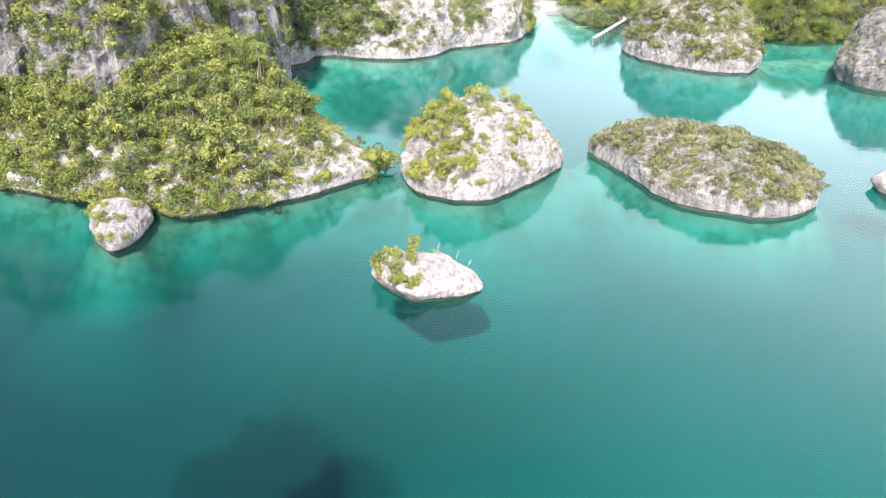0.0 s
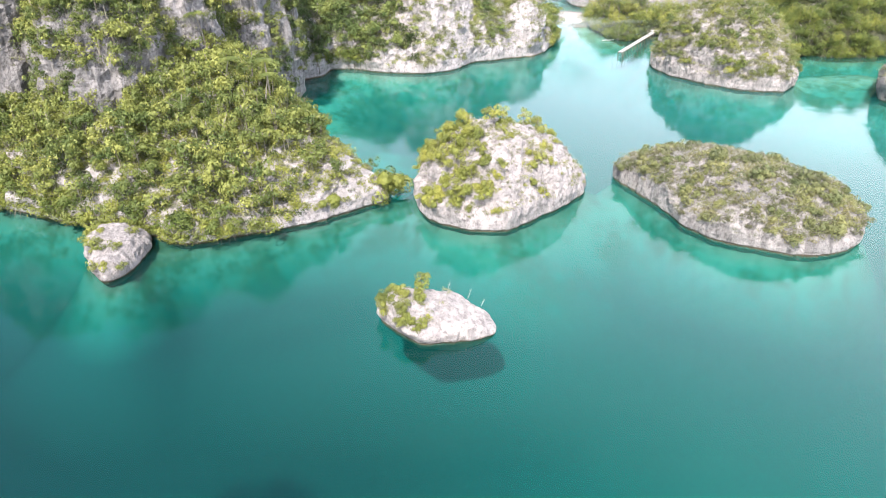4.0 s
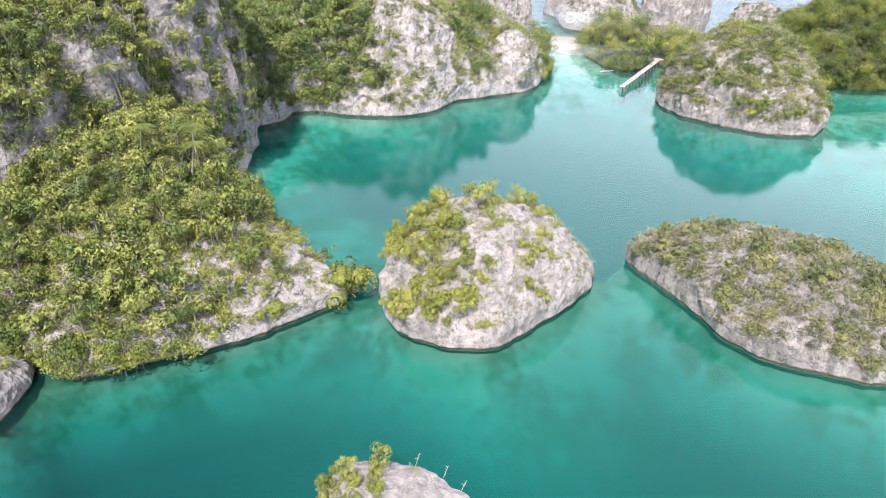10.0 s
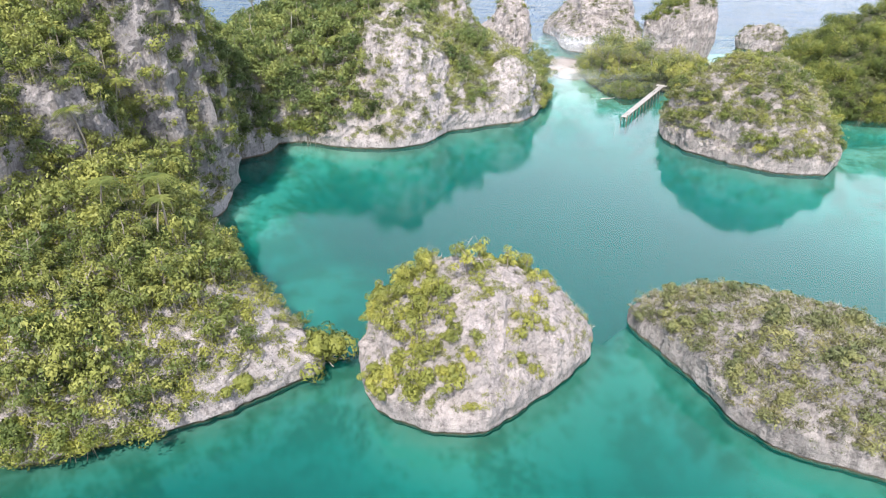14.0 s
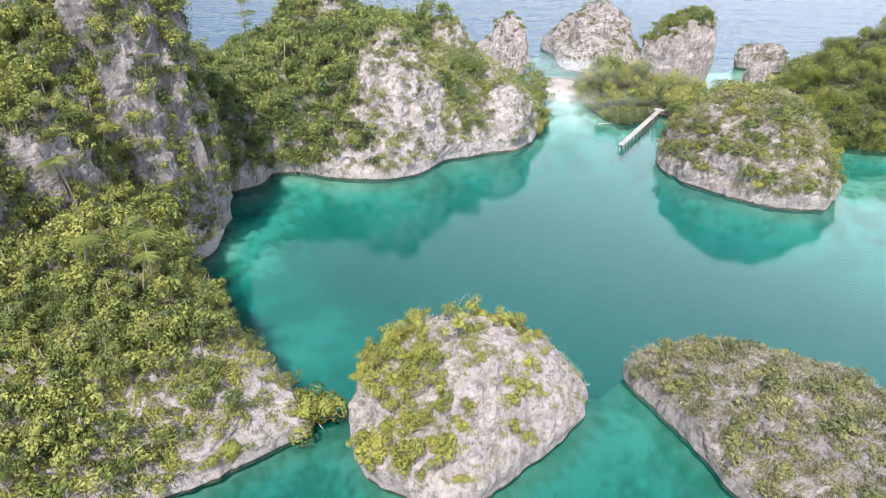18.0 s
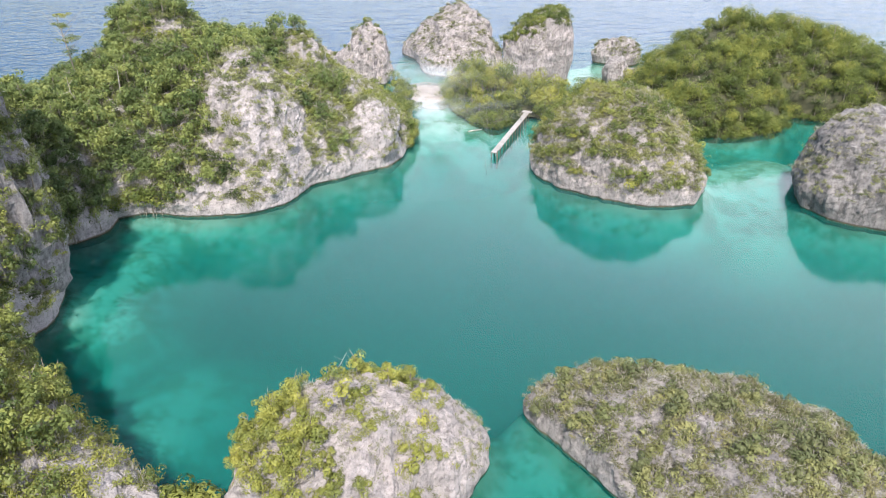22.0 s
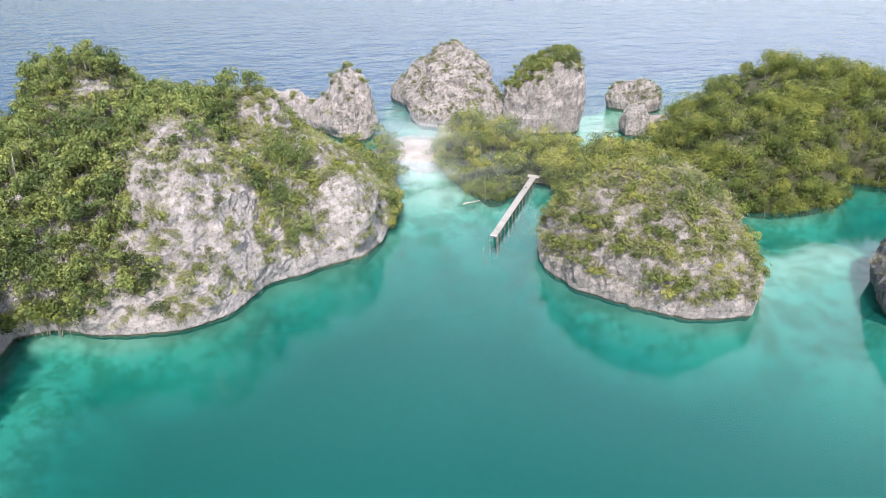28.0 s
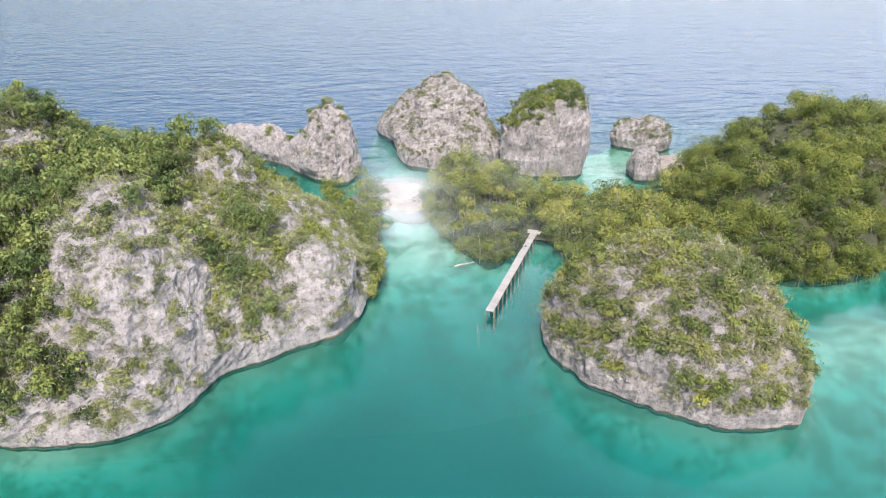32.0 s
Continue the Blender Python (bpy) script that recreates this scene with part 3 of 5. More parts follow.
def trunk_mesh(name, h, r0, r1, bend, seed, limbs=4, roots=0):
    """A tapered, bent trunk with limbs, and stilt roots where it has them."""
    rr = random.Random(seed)
    vs, qs = [], []

    def tube(pts, radii, sides=6):
        base = len(vs)
        for (x, y, z), r in zip(pts, radii):
            for k in range(sides):
                vs.append((x + r * math.cos(2 * math.pi * k / sides), y + r * math.sin(2 * math.pi * k / sides), z))
        for i in range(len(pts) - 1):
            for k in range(sides):
                qs.append((base + i * sides + k, base + i * sides + (k + 1) % sides, base + (i + 1) * sides + (k + 1) % sides, base + (i + 1) * sides + k))

    bx, by = rr.uniform(-bend, bend), rr.uniform(-bend, bend)
    line = [(bx * t * t, by * t * t, -1.0 + (h + 1.0) * t) for t in (0, 0.2, 0.45, 0.7, 1)]
    tube(line, [r0 + (r1 - r0) * t for t in (0, 0.2, 0.45, 0.7, 1)])
    for k in range(limbs):
        a, z0 = rr.uniform(0, 6.28), h * rr.uniform(0.45, 0.85)
        t = z0 / h
        ln = h * rr.uniform(0.25, 0.42)
        x0, y0 = bx * t * t, by * t * t
        tube([(x0 + math.cos(a) * ln * u, y0 + math.sin(a) * ln * u, z0 + ln * 0.75 * u) for u in (0, 0.5, 1)], [r1 * 1.2, r1 * 0.8, r1 * 0.35], 5)
    for k in range(roots):
        a = 2 * math.pi * k / roots + rr.uniform(-0.3, 0.3)
        ln = rr.uniform(0.9, 1.5)
        tube([(math.cos(a) * ln * u, math.sin(a) * ln * u, 1.3 * (1 - u * u) - 0.9 * u) for u in (0, 0.5, 1)], [0.07, 0.06, 0.05], 4)
    return array_mesh(name, vs, qs, [BARK], smooth=True)


def tree(name, h, crown, leaves, leaf_size, mat, label, category, group, seed, limbs=4, roots=0, flat=0.75, bend=0.5, lobes=9, spread=0.5, loose=0.38, low=0.6):
    ob = new(name)
    part("trunk", trunk_mesh("trunk", h * 0.8, 0.03 * h ** 0.9, 0.013 * h ** 0.9, bend, seed, limbs, roots), ob)
    q = leaf_ball(leaves, lobes, crown, leaf_size, seed + 300, flat, 0.0, 0.5, spread, loose)
    v = q.reshape(-1, 3) + [0, 0, h * low]
    part("crown", blade_mesh("crown", v, [3] * leaves, [mat]), ob)
    return tagged(ob, label, category, group)


def palm(seed):
    rr = random.Random(seed)
    ob = new("palm_tree")
    part("trunk", trunk_mesh("trunk", 6.5, 0.16, 0.1, 1.2, seed, 0), ob)
    bx, by = (lambda r2: (r2.uniform(-1.2, 1.2), r2.uniform(-1.2, 1.2)))(random.Random(seed))
    vs = []
    for k in range(15):
        a, drop, ln = 2 * math.pi * k / 15 + rr.uniform(-0.2, 0.2), rr.uniform(0.2, 1.5), rr.uniform(2.0, 2.7)
        fwd, side = Vector((math.cos(a), math.sin(a), 0)), Vector((-math.sin(a), math.cos(a), 0))
        for i in range(14):
            t = (i + 0.5) / 14
            c = Vector((bx, by, 6.5)) + fwd * ln * t + Vector((0, 0, 0.9 * t - (0.6 + drop) * t * t * 1.3))
            w = 0.5 * math.sin(math.pi * min(1, 0.15 + 0.85 * t)) + 0.06
            for sgn in (-1, 1):
                tip = c + side * sgn * w + fwd * 0.3 - Vector((0, 0, 0.25 * w))
                vs += [c - fwd * 0.06, c + fwd * 0.06, tip + fwd * 0.03, tip - fwd * 0.03]
    part("crown", array_mesh("crown", [tuple(p) for p in vs], np.arange(len(vs)).reshape(-1, 4), [LEAF_FOREST]), ob)
    return tagged(ob, "slender palm with arching green fronds among karst forest", "palm tree", "palms on the headland")


def plant(models, places, scale=(0.8, 1.2), seed=3):
    """Copies of some model trees at the places; the models take the first ones."""
    rr = random.Random(seed)
    for i, p in enumerate(places):
        m = Matrix.Translation(p) @ Matrix.Rotation(rr.uniform(0, 6.28), 4, "Z") @ Matrix.Scale(rr.uniform(*scale), 4)
        ob = models[i % len(models)]
        if i < len(models):
            ob.matrix_basis = m
        else:
            src = models[i % len(models)]
            made = copy_thing(src, Matrix.Identity(4))
            made.matrix_basis = m


# ---- landforms ----
def patchy(cover, scale=5.0, soft=0.12, seed=0.0, low=1.6, dx=0.0, dy=0.0, at=(0, 0), steep=0.2, bare=()):
    """A mask: plants cover that share of the ground, in patches, thinning on cliffs and near the tide; dx, dy: more cover that way, per metre."""
    def mask(p, up):
        n = 0.6 * grain(p, scale, seed) + 0.4 * grain(p, scale * 0.4, seed + 5)
        c = cover + dx * (p[:, 0] - at[0]) + dy * (p[:, 1] - at[1])
        for bx, by, br, less in bare:
            c = c - less * np.exp(-(((p[:, 0] - bx) ** 2 + (p[:, 1] - by) ** 2) / br ** 2) ** 2)
        thr = 0.5 - (c - 0.5) * 0.75
        m = np.clip((n - thr) / soft + 0.5, 0, 1)
        m = np.where(c > 0.97, 1, m)
        m *= np.clip((up - steep) / 0.2, 0, 1)
        return m * np.clip((p[:, 2] - low) / 1.2, 0, 1)
    return mask


def clothe(name, surf, mounds, layers, where):
    """Layers of shrubs over an islet: (density, mask, size range, templates, mats)."""
    for i, (density, mask, size, kind, leaf, label) in enumerate(layers):
        p = spots(surf, mounds, density, mask, 11 + i * 7 + len(LAND))
        if not len(p):
            continue
        s = np.random.default_rng(i + 5).uniform(*size, len(p))
        scatter("forest" if kind == "wood" else name, p, s, PLANTS[kind], [leaf, BARK if kind == "wood" else TWIG], label + where, "trees" if kind == "wood" else "shrubs", 21 + i)


# the islet amid the lagoon
islet_b = [Mound([(-9, 119), (-7, 113), (-4, 110), (0, 108.2), (5.5, 107.8), (8.6, 110), (13, 114), (16, 117), (21, 124), (18.5, 129), (12, 133), (5, 135), (-2, 133), (-8, 126)],
                 (5, 124), 12.4, 1.2, 1.1, 0.5, 0.9, seed=2)]
surf_b = landform("karst_islet", islet_b, "pale limestone islet, dome shaped, patchy yellow-green scrub", "islet")
# the long islet beside it
islet_c = [Mound([(27.5, 131), (29, 126), (32, 120), (35, 112), (38, 107), (46, 103), (52, 102), (59, 105), (63, 112), (61, 120), (54, 127), (45, 131), (36, 134)],
                 (45, 117), 8.3, 1.15, 1.0, 0.5, 0.9, seed=4)]
surf_c = landform("karst_islet", islet_c, "long low limestone islet covered in grey-green scrub", "islet", ROCK_GREY)
# the small bare rock
islet_s = [Mound([(-10.4, 83.5), (-8.6, 81), (-6, 79), (-4, 78), (0, 78.8), (3, 79.6), (4.3, 81.3), (3, 83.6), (-2, 86.5), (-7.6, 86.8)], (-5, 83.6), 3.5, 1.2, 1.0, 0.28, 0.75, seed=6, slant=-0.2)]
surf_s = landform("rock_islet", islet_s, "small whitish limestone rock with a few bushes", "islet")
islet_r = [Mound([(-57, 98), (-54, 93), (-51, 90), (-49, 92), (-48, 98), (-50, 103), (-55, 103)], (-52, 98), 3.6, 0.8, 0.7, 0.35, 0.7, seed=7)]
surf_r = landform("rock_islet", islet_r, "small grey limestone rock beside the headland", "islet", ROCK_MID)
islet_k = [Mound(oval(79.2, 112, 5, 4, seed=3), (79.2, 112), 3.2, 0.8, 0.7, 0.4, 0.6, seed=8)]
surf_k = landform("rock_islet", islet_k, "small grey rock off the long islet", "islet")

# the headland with its pinnacles
head = [
    Mound([(-14.5, 119.5), (-20, 114), (-25, 110), (-32, 106), (-38, 104), (-43, 101.5), (-50, 104), (-61, 107), (-69, 109), (-81, 113), (-105, 118), (-125, 150),
           (-110, 200), (-60, 195), (-48, 186), (-42, 167), (-44.5, 157), (-39, 147), (-31, 137), (-20.5, 127)], (-60, 146), 18, 1.2, 1.1, 0.7, 1.0, seed=11),
    Mound(oval(-68, 134, 11, 10.5, seed=5), (-68, 134), 30, 0.5, 0.55, 0.7, 1.1, 8, False, 1.7, seed=12),
    Mound(oval(-60, 148, 8, 10, seed=6), (-60, 148), 32, 0.6, 0.7, 0.7, 1.0, 8, False, 1.6, seed=13),
    Mound(oval(-56, 172, 13, 16, seed=7), (-57, 173), 49, 0.7, 0.78, 0.8, 1.2, -1, True, 2.0, seed=14),
    Mound(oval(-63, 160, 11, 9, seed=8), (-63, 160), 38, 0.7, 0.8, 0.8, 1.0, 8, False, 1.6, seed=15),
    Mound(oval(-92, 138, 13, 13, seed=9), (-92, 138), 36, 0.55, 0.6, 0.8, 1.1, 6, False, 1.6, seed=16),
    Mound(oval(-98, 168, 38, 36, seed=10), (-98, 168), 52, 1.0, 1.0, 1.2, 1.3, 4, False, seed=17),
]
surf_head = landform("karst_headland", head, "tall limestone headland with bare grey pinnacles and dense forest", "headland", ROCK_RIB,
                     ("slope", "cliff", "pinnacle", "pinnacle", "pinnacle", "cliff", "hill"), ROCK_RIDGE)
# the ridge behind the lagoon
ridge = [
    Mound([(-47, 192), (-43, 200.5), (-34, 203), (-26, 200), (-16, 199), (-9, 201), (-5, 204), (-1, 211), (8, 215), (17, 220), (22, 227), (23.5, 238), (20, 255), (5, 265),
           (-15, 268), (-40, 270), (-70, 260), (-78, 225), (-62, 195)], (-24, 241), 25.5, 1.25, 1.1, 0.7, 1.0, seed=21),
    Mound(oval(-36, 246, 15, 13, seed=11), (-36, 246), 33, 0.9, 0.9, 0.8, 1.0, 8, False, seed=22),
    Mound(oval(-13, 217.5, 12.5, 13, seed=12), (-14, 221), 27.5, 1.05, 1.15, 0.6, 1.0, 2, False, 1.1, seed=23),
    Mound(oval(13, 226.5, 8.5, 8, seed=13), (13, 226.5), 14.5, 0.7, 0.75, 0.7, 0.8, 1, False, 0.4, seed=24),
    Mound(oval(-3, 242, 7.5, 6, seed=19), (-4, 242), 26, 0.7, 0.75, 0.7, 1.0, 8, False, 1.2, seed=26),
    Mound(oval(-58, 208, 19, 20, seed=14), (-58, 208), 22, 1.0, 1.0, 1.0, 1.0, 0, False, seed=25),
]
surf_ridge = landform("karst_ridge", ridge, "limestone ridge with a bare grey dome and green forest", "ridge", ROCK_RIDGE, ("slope", "summit", "dome", "knoll", "crag", "saddle"))
# the dome islet by the jetty
islet_e = [Mound([(50, 211), (52, 201), (56, 196), (63, 189), (68, 186), (75, 185), (79, 186), (83.5, 193), (84, 205), (78, 214), (66, 220), (55, 219)],
                 (67, 204), 19, 1.1, 1.2, 0.55, 1.0, seed=31)]
surf_e = landform("karst_islet", islet_e, "steep limestone islet with a scrub-covered crown beside the jetty", "islet", ROCK_MID)
islet_f = [Mound([(100, 182), (100, 177), (103, 171), (109, 167), (120, 167), (130, 175), (130, 190), (120, 197), (107, 193)], (115, 183), 18, 1.0, 0.9, 0.7, 1.1, seed=32)]
surf_f = landform("karst_islet", islet_f, "steep dark grey limestone stack with sparse scrub", "islet", ROCK_DARK)
# stacks in the open sea
islet_h = [Mound([(-16, 330), (-4, 316), (9, 303), (14, 304), (8, 318), (-6, 331)], (-3, 319), 6.0, 0.8, 0.7, 0.6, 1.3, flute=1.0, seed=33),
           Mound([(7, 304), (12, 296), (17, 290), (22, 290), (23.5, 298), (18, 308), (11, 310)], (18.5, 297), 18, 1.7, 1.35, 0.5, 1.2, flute=1.3, seed=34)]
surf_h = landform("sea_stack", islet_h, "bare pinkish limestone sea stack with a low spur", "sea stack", ROCK_MID, ("spur", "tower"))
islet_i = [Mound([(33, 333), (37, 320), (37, 304), (42, 296), (55, 292), (64, 300), (64, 320), (55, 335), (42, 339)], (54, 312), 19.5, 1.5, 1.35, 0.6, 1.0, flute=1.2, seed=35)]
surf_i = landform("sea_stack", islet_i, "grey limestone sea stack with scattered shrubs", "sea stack", ROCK_MID)
islet_j = [Mound([(63.5, 289), (67, 284.5), (75, 282), (81, 282), (84, 290), (82, 299), (72, 301), (65, 297)], (75, 291), 18.3, 0.5, 0.42, 0.6, 0.8, flute=0.9, seed=36, slant=0.36)]
surf_j = landform("sea_stack", islet_j, "block of grey limestone with a cap of green shrubs", "sea stack", ROCK_MID)
islet_n = [Mound([(99, 304), (102, 299), (109, 295), (114, 299), (112, 305), (105, 308)], (107, 301), 7.5, 0.9, 0.9, 0.6, 0.8, seed=37)]
surf_n = landform("sea_stack", islet_n, "small limestone islet with shrubs beside a white beach", "sea stack", ROCK_GREY)
islet_m = [Mound(oval(97, 278, 3.6, 3.6, seed=15), (97, 278), 7, 0.8, 0.8, 0.7, 0.8, seed=38)]
surf_m = landform("rock_outcrop", islet_m, "grey limestone outcrop amid mangroves", "outcrop", ROCK_GREY)
# the wooded hill to the east, the low mangrove flat, the beach
hill_g = [Mound([(88, 217), (97, 222), (108, 220), (121, 223), (128, 232), (138, 227), (160, 222), (185, 240), (172, 275), (130, 283), (112, 276), (97, 264), (88, 240)],
                (121, 252), 21, 1.6, 1.3, 1.2, 0.8, 0.0, False, seed=41)]
surf_g = landform("wooded_hill", hill_g, "wooded limestone hill fringed by mangroves", "hill", MUD)
flat_g = [Mound([(45, 241), (50, 240), (56, 248), (62, 243), (68, 226), (78, 214), (92, 219), (100, 228), (99, 260), (84, 261), (66, 268), (52, 284), (42, 288), (40, 270), (40, 252)],
                (66, 255), 1.7, 1.5, 1.0, 1.2, 0.2, -0.3, False, seed=42)]
surf_flat = landform("mangrove_flat", flat_g, "low muddy flat under mangroves", "ground", MUD)
beach = [Mound([(20, 266), (27, 268), (31, 264), (35, 261), (38, 263), (43, 268), (44, 284), (37, 291), (29, 289), (22, 281)], (33, 276), 0.8, 1.8, 1.8, 1.2, 0.1, -0.5, False, seed=43)]
landform("sand_beach", beach, "pale coral sand spit between two wooded shores", "beach", SAND)
beach2 = [Mound([(99, 283), (104, 279), (112, 283), (113, 292), (106, 293)], (106, 286), 0.9, 1.8, 1.8, 1.0, 0.1, -0.5, False, seed=44)]
landform("sand_beach", beach2, "small white sand beach behind the mangroves", "beach", SAND)
# the hill below the start of the flight, which throws its shade on the water
hill_o = [Mound(oval(-25, 0, 14, 18, seed=16), (-24, 12), 58, 0.9, 0.85, 1.2, 1.0, seed=45), Mound(oval(-47, 2, 9, 15, seed=17), (-46, 7), 41, 1.1, 1.0, 1.2, 1.0, seed=46)]
surf_o = landform("karst_hill", hill_o, "wooded limestone hill below the viewpoint", "hill", ROCK, ("summit", "shoulder"))
for ob in scene.objects:
    if ob.get("category") in ("beach", "ground"):
        tagged(ob, kind="structure")

# ---- sea ----
def sea():
    xs = np.concatenate([[-4000, -1200, -420], np.arange(-200, 260, 2.0), [460, 1300, 4000]])
    ys = np.concatenate([[-3000, -900, -250], np.arange(-60, 420, 2.0), [620, 1400, 4500]])
    gx, gy = np.meshgrid(xs, ys, indexing="ij")
    x, y = gx.ravel(), gy.ravel()
    steep = {id(m) for m in (*islet_s, *islet_k, *islet_c, *islet_f, *islet_h, *islet_i, *islet_j, *hill_o)}
    rims = np.concatenate([m.rim[::3] for m in LAND if (m.lip or m.foot < 0.5) and id(m) not in steep])
    lone = {id(m) for m in (*islet_s, *islet_k)}   # these stand in deep water
    drops = np.concatenate([m.rim[::3] for m in LAND if id(m) in steep - lone])

    def distance(line):
        far = np.full(len(x), 1e9)
        for i in range(0, len(line), 200):
            far = np.minimum(far, np.min((x[:, None] - line[None, i:i + 200, 0]) ** 2 + (y[:, None] - line[None, i:i + 200, 1]) ** 2, axis=1))
        return np.sqrt(far)

    near = distance(rims)
    sheer = 1.1 + 3.0 * np.maximum(distance(drops) - 1.8, 0)   # depth beside the steep islets
    p = np.column_stack([x, y, 0 * x])
    wob = grain(p, 22, 3) * 0.6 + grain(p, 9, 5) * 0.4
    slope = 2.6 + 1.25 * near
    depth = np.minimum(slope * (0.55 + 0.9 * wob), 9 + 6 * grain(p, 60, 8) + 13 * np.clip((30 - x) / 50, 0, 1) * np.clip((105 - y) / 25, 0, 1))
    out = np.clip((y + 0.12 * np.abs(x - 40) - 292 + 30 * (wob - 0.5)) / 60, 0, 1)
    depth = np.maximum(depth, 0.35) * (1 - out) + out * np.maximum(depth, 38)
    # sand banks: place, reach, depth
    sand = np.zeros(len(x))
    for bx, by, br, bd in ((33, 250, 20, 1.0), (33, 260, 9, 0.3), (35, 248, 11, 0.55), (34, 237, 13, 1.8), (42, 224, 16, 4.0), (88, 190, 14, 3.0), (10, 104, 12, 5.0), (26, 120, 12, 3.8), (-13, 114, 8, 3.4), (-30, 96, 16, 13.0), (-10, 100, 12, 10.0), (94, 202, 17, 1.5), (108, 205, 17, 1.2), (90, 283, 18, 0.5), (100, 291, 13, 0.6), (84, 276, 9, 0.8),
                           (-36, 190, 15, 1.9), (-40, 178, 10, 1.8), (28, 290, 11, 1.6), (94, 297, 15, 0.7), (86, 300, 9, 1.0), (33, 305, 9, 3.0), (8, 288, 16, 4.0), (-25, 140, 14, 2.6), (-35, 168, 12, 2.2), (-20, 150, 13, 5.0), (90, 178, 12, 3.0), (2, 292, 20, 3.0)):
        d = np.hypot(x - bx, y - by) / br
        w = np.exp(-d * d * 1.2)
        depth = depth * (1 - w) + (bd + 2.2 * (wob - 0.35)) * w
        if bd < 2.7:
            sand = np.maximum(sand, np.clip(1.3 * w, 0, 1))
    depth = np.minimum(np.minimum(depth, sheer), 0.9 + np.where(y < 113, 3.2, 1.7) * np.maximum(near - 1.6, 0))
    inside = np.max([m.height(x, y) for m in LAND if id(m) not in steep], axis=0) > 0
    depth = np.where(inside, 0.8, depth)
    depth = np.where(np.max([m.height(x, y) for m in LAND if id(m) in steep - lone], axis=0) > 0, 1.1, depth)
    sandy = np.max([m.height(x, y) for m in (*beach, *beach2, *flat_g)], axis=0) > -1
    depth = np.where(sandy, 0.5, depth)
    n = len(ys)
    grid = depth.reshape(len(xs), n)
    for turn in range(2):   # sand settles smooth
        grid[1:-1, 1:-1] = (2 * grid[1:-1, 1:-1] + grid[:-2, 1:-1] + grid[2:, 1:-1] + grid[1:-1, :-2] + grid[1:-1, 2:]) / 6
    depth = grid.ravel()
    i, j = np.meshgrid(np.arange(len(xs) - 1), np.arange(n - 1), indexing="ij")
    k = (i * n + j).ravel()
    q = np.column_stack([k, k + n, k + n + 1, k + 1])
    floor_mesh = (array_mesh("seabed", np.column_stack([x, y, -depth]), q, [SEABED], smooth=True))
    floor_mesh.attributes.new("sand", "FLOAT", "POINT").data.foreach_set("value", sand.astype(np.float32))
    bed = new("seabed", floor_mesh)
    tagged(bed, "pale sand and dark reef sloping into deep water", "seabed", kind="structure")
    xs2, ys2 = np.linspace(-4000, 4000, 9), np.linspace(-3000, 4500, 9)
    gx, gy = np.meshgrid(xs2, ys2, indexing="ij")
    i, j = np.meshgrid(np.arange(8), np.arange(8), indexing="ij")
    k = (i * 9 + j).ravel()
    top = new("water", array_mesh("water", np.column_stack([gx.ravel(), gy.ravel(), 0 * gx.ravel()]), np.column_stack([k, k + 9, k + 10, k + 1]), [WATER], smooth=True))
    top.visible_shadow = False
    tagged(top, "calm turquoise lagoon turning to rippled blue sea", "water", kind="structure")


sea()

# ---- scrub ----
YG, OL, GR = "yellow-green leafy shrubs on ", "olive scrub with pale twigs on ", "grey leafless scrub on "
DG = "dense green bushes on "


def bush(seed, mat, label, group):
    """A rounded bush: leafy crown on a few thin stems."""
    ob = new("bush")
    st = twig_fan(12, 1.0, seed) - [0, 0, 0.25]
    part("stem", array_mesh("stem", st.reshape(-1, 3), np.arange(48).reshape(-1, 4), [TWIG]), ob)
    q = leaf_ball(720, 8, 1.0, 0.15, 500 + seed, 0.95, 0.12, loose=0.22).reshape(-1, 3)
    part("crown", blade_mesh("crown", q, [3] * 720, [mat]), ob)
    return tagged(ob, label, "bush", group)


def dense_bush(x, y, z, size, mat, label, seed):
    """One large, closed bush."""
    ob = new("bush")
    st = twig_fan(20, 1.0, seed) - [0, 0, 0.3]
    part("stem", array_mesh("stem", st.reshape(-1, 3), np.arange(80).reshape(-1, 4), [TWIG]), ob)
    q = leaf_ball(3200, 13, 1.0, 0.115, seed, 0.95, 0.15, 0.3, 0.45, 0.25).reshape(-1, 3)
    part("crown", blade_mesh("crown", q, [3] * 3200, [mat]), ob)
    ob.matrix_basis = Matrix.Translation((x, y, z)) @ Matrix.Scale(size, 4)
    tagged(ob, label, "bush")


def some(places, n, seed=1):
    """At most n of the places, spread at random."""
    r = np.random.default_rng(seed)
    return places[r.permutation(len(places))[:n]]


def sunk(places, by):
    return [tuple(p - [0, 0, by]) for p in places]


# the domed islet
p = some(spots(surf_b, islet_b, 0.7, patchy(0.46, 4.5, seed=1, dx=-0.014, at=(5, 124), low=2.0), 5), 110)
plant([bush(k, LEAF_SCRUB, "yellow-green leafy bush on pale limestone", "bushes on the domed islet") for k in range(6)], sunk(p, 0.15), (0.75, 1.45), 4)
clothe("scrub", surf_b, islet_b, [(0.9, patchy(0.6, 4, seed=2), (0.35, 0.75), "bare", LEAF_OLIVE, GR),
                                  (0.5, patchy(0.42, 3, seed=44), (0.35, 0.7), "shrub", LEAF_SCRUB, YG)], "the domed islet")
isle = [tree("small_tree", h, c, 520, 0.19, LEAF_SCRUB, "small slender tree with yellow-green leaves on the islet", "tree", "trees on the domed islet", 60 + k, lobes=6, flat=1.0)
        for k, (h, c) in enumerate(((3.6, 1.3), (4.4, 1.4), (3.2, 1.2)))]
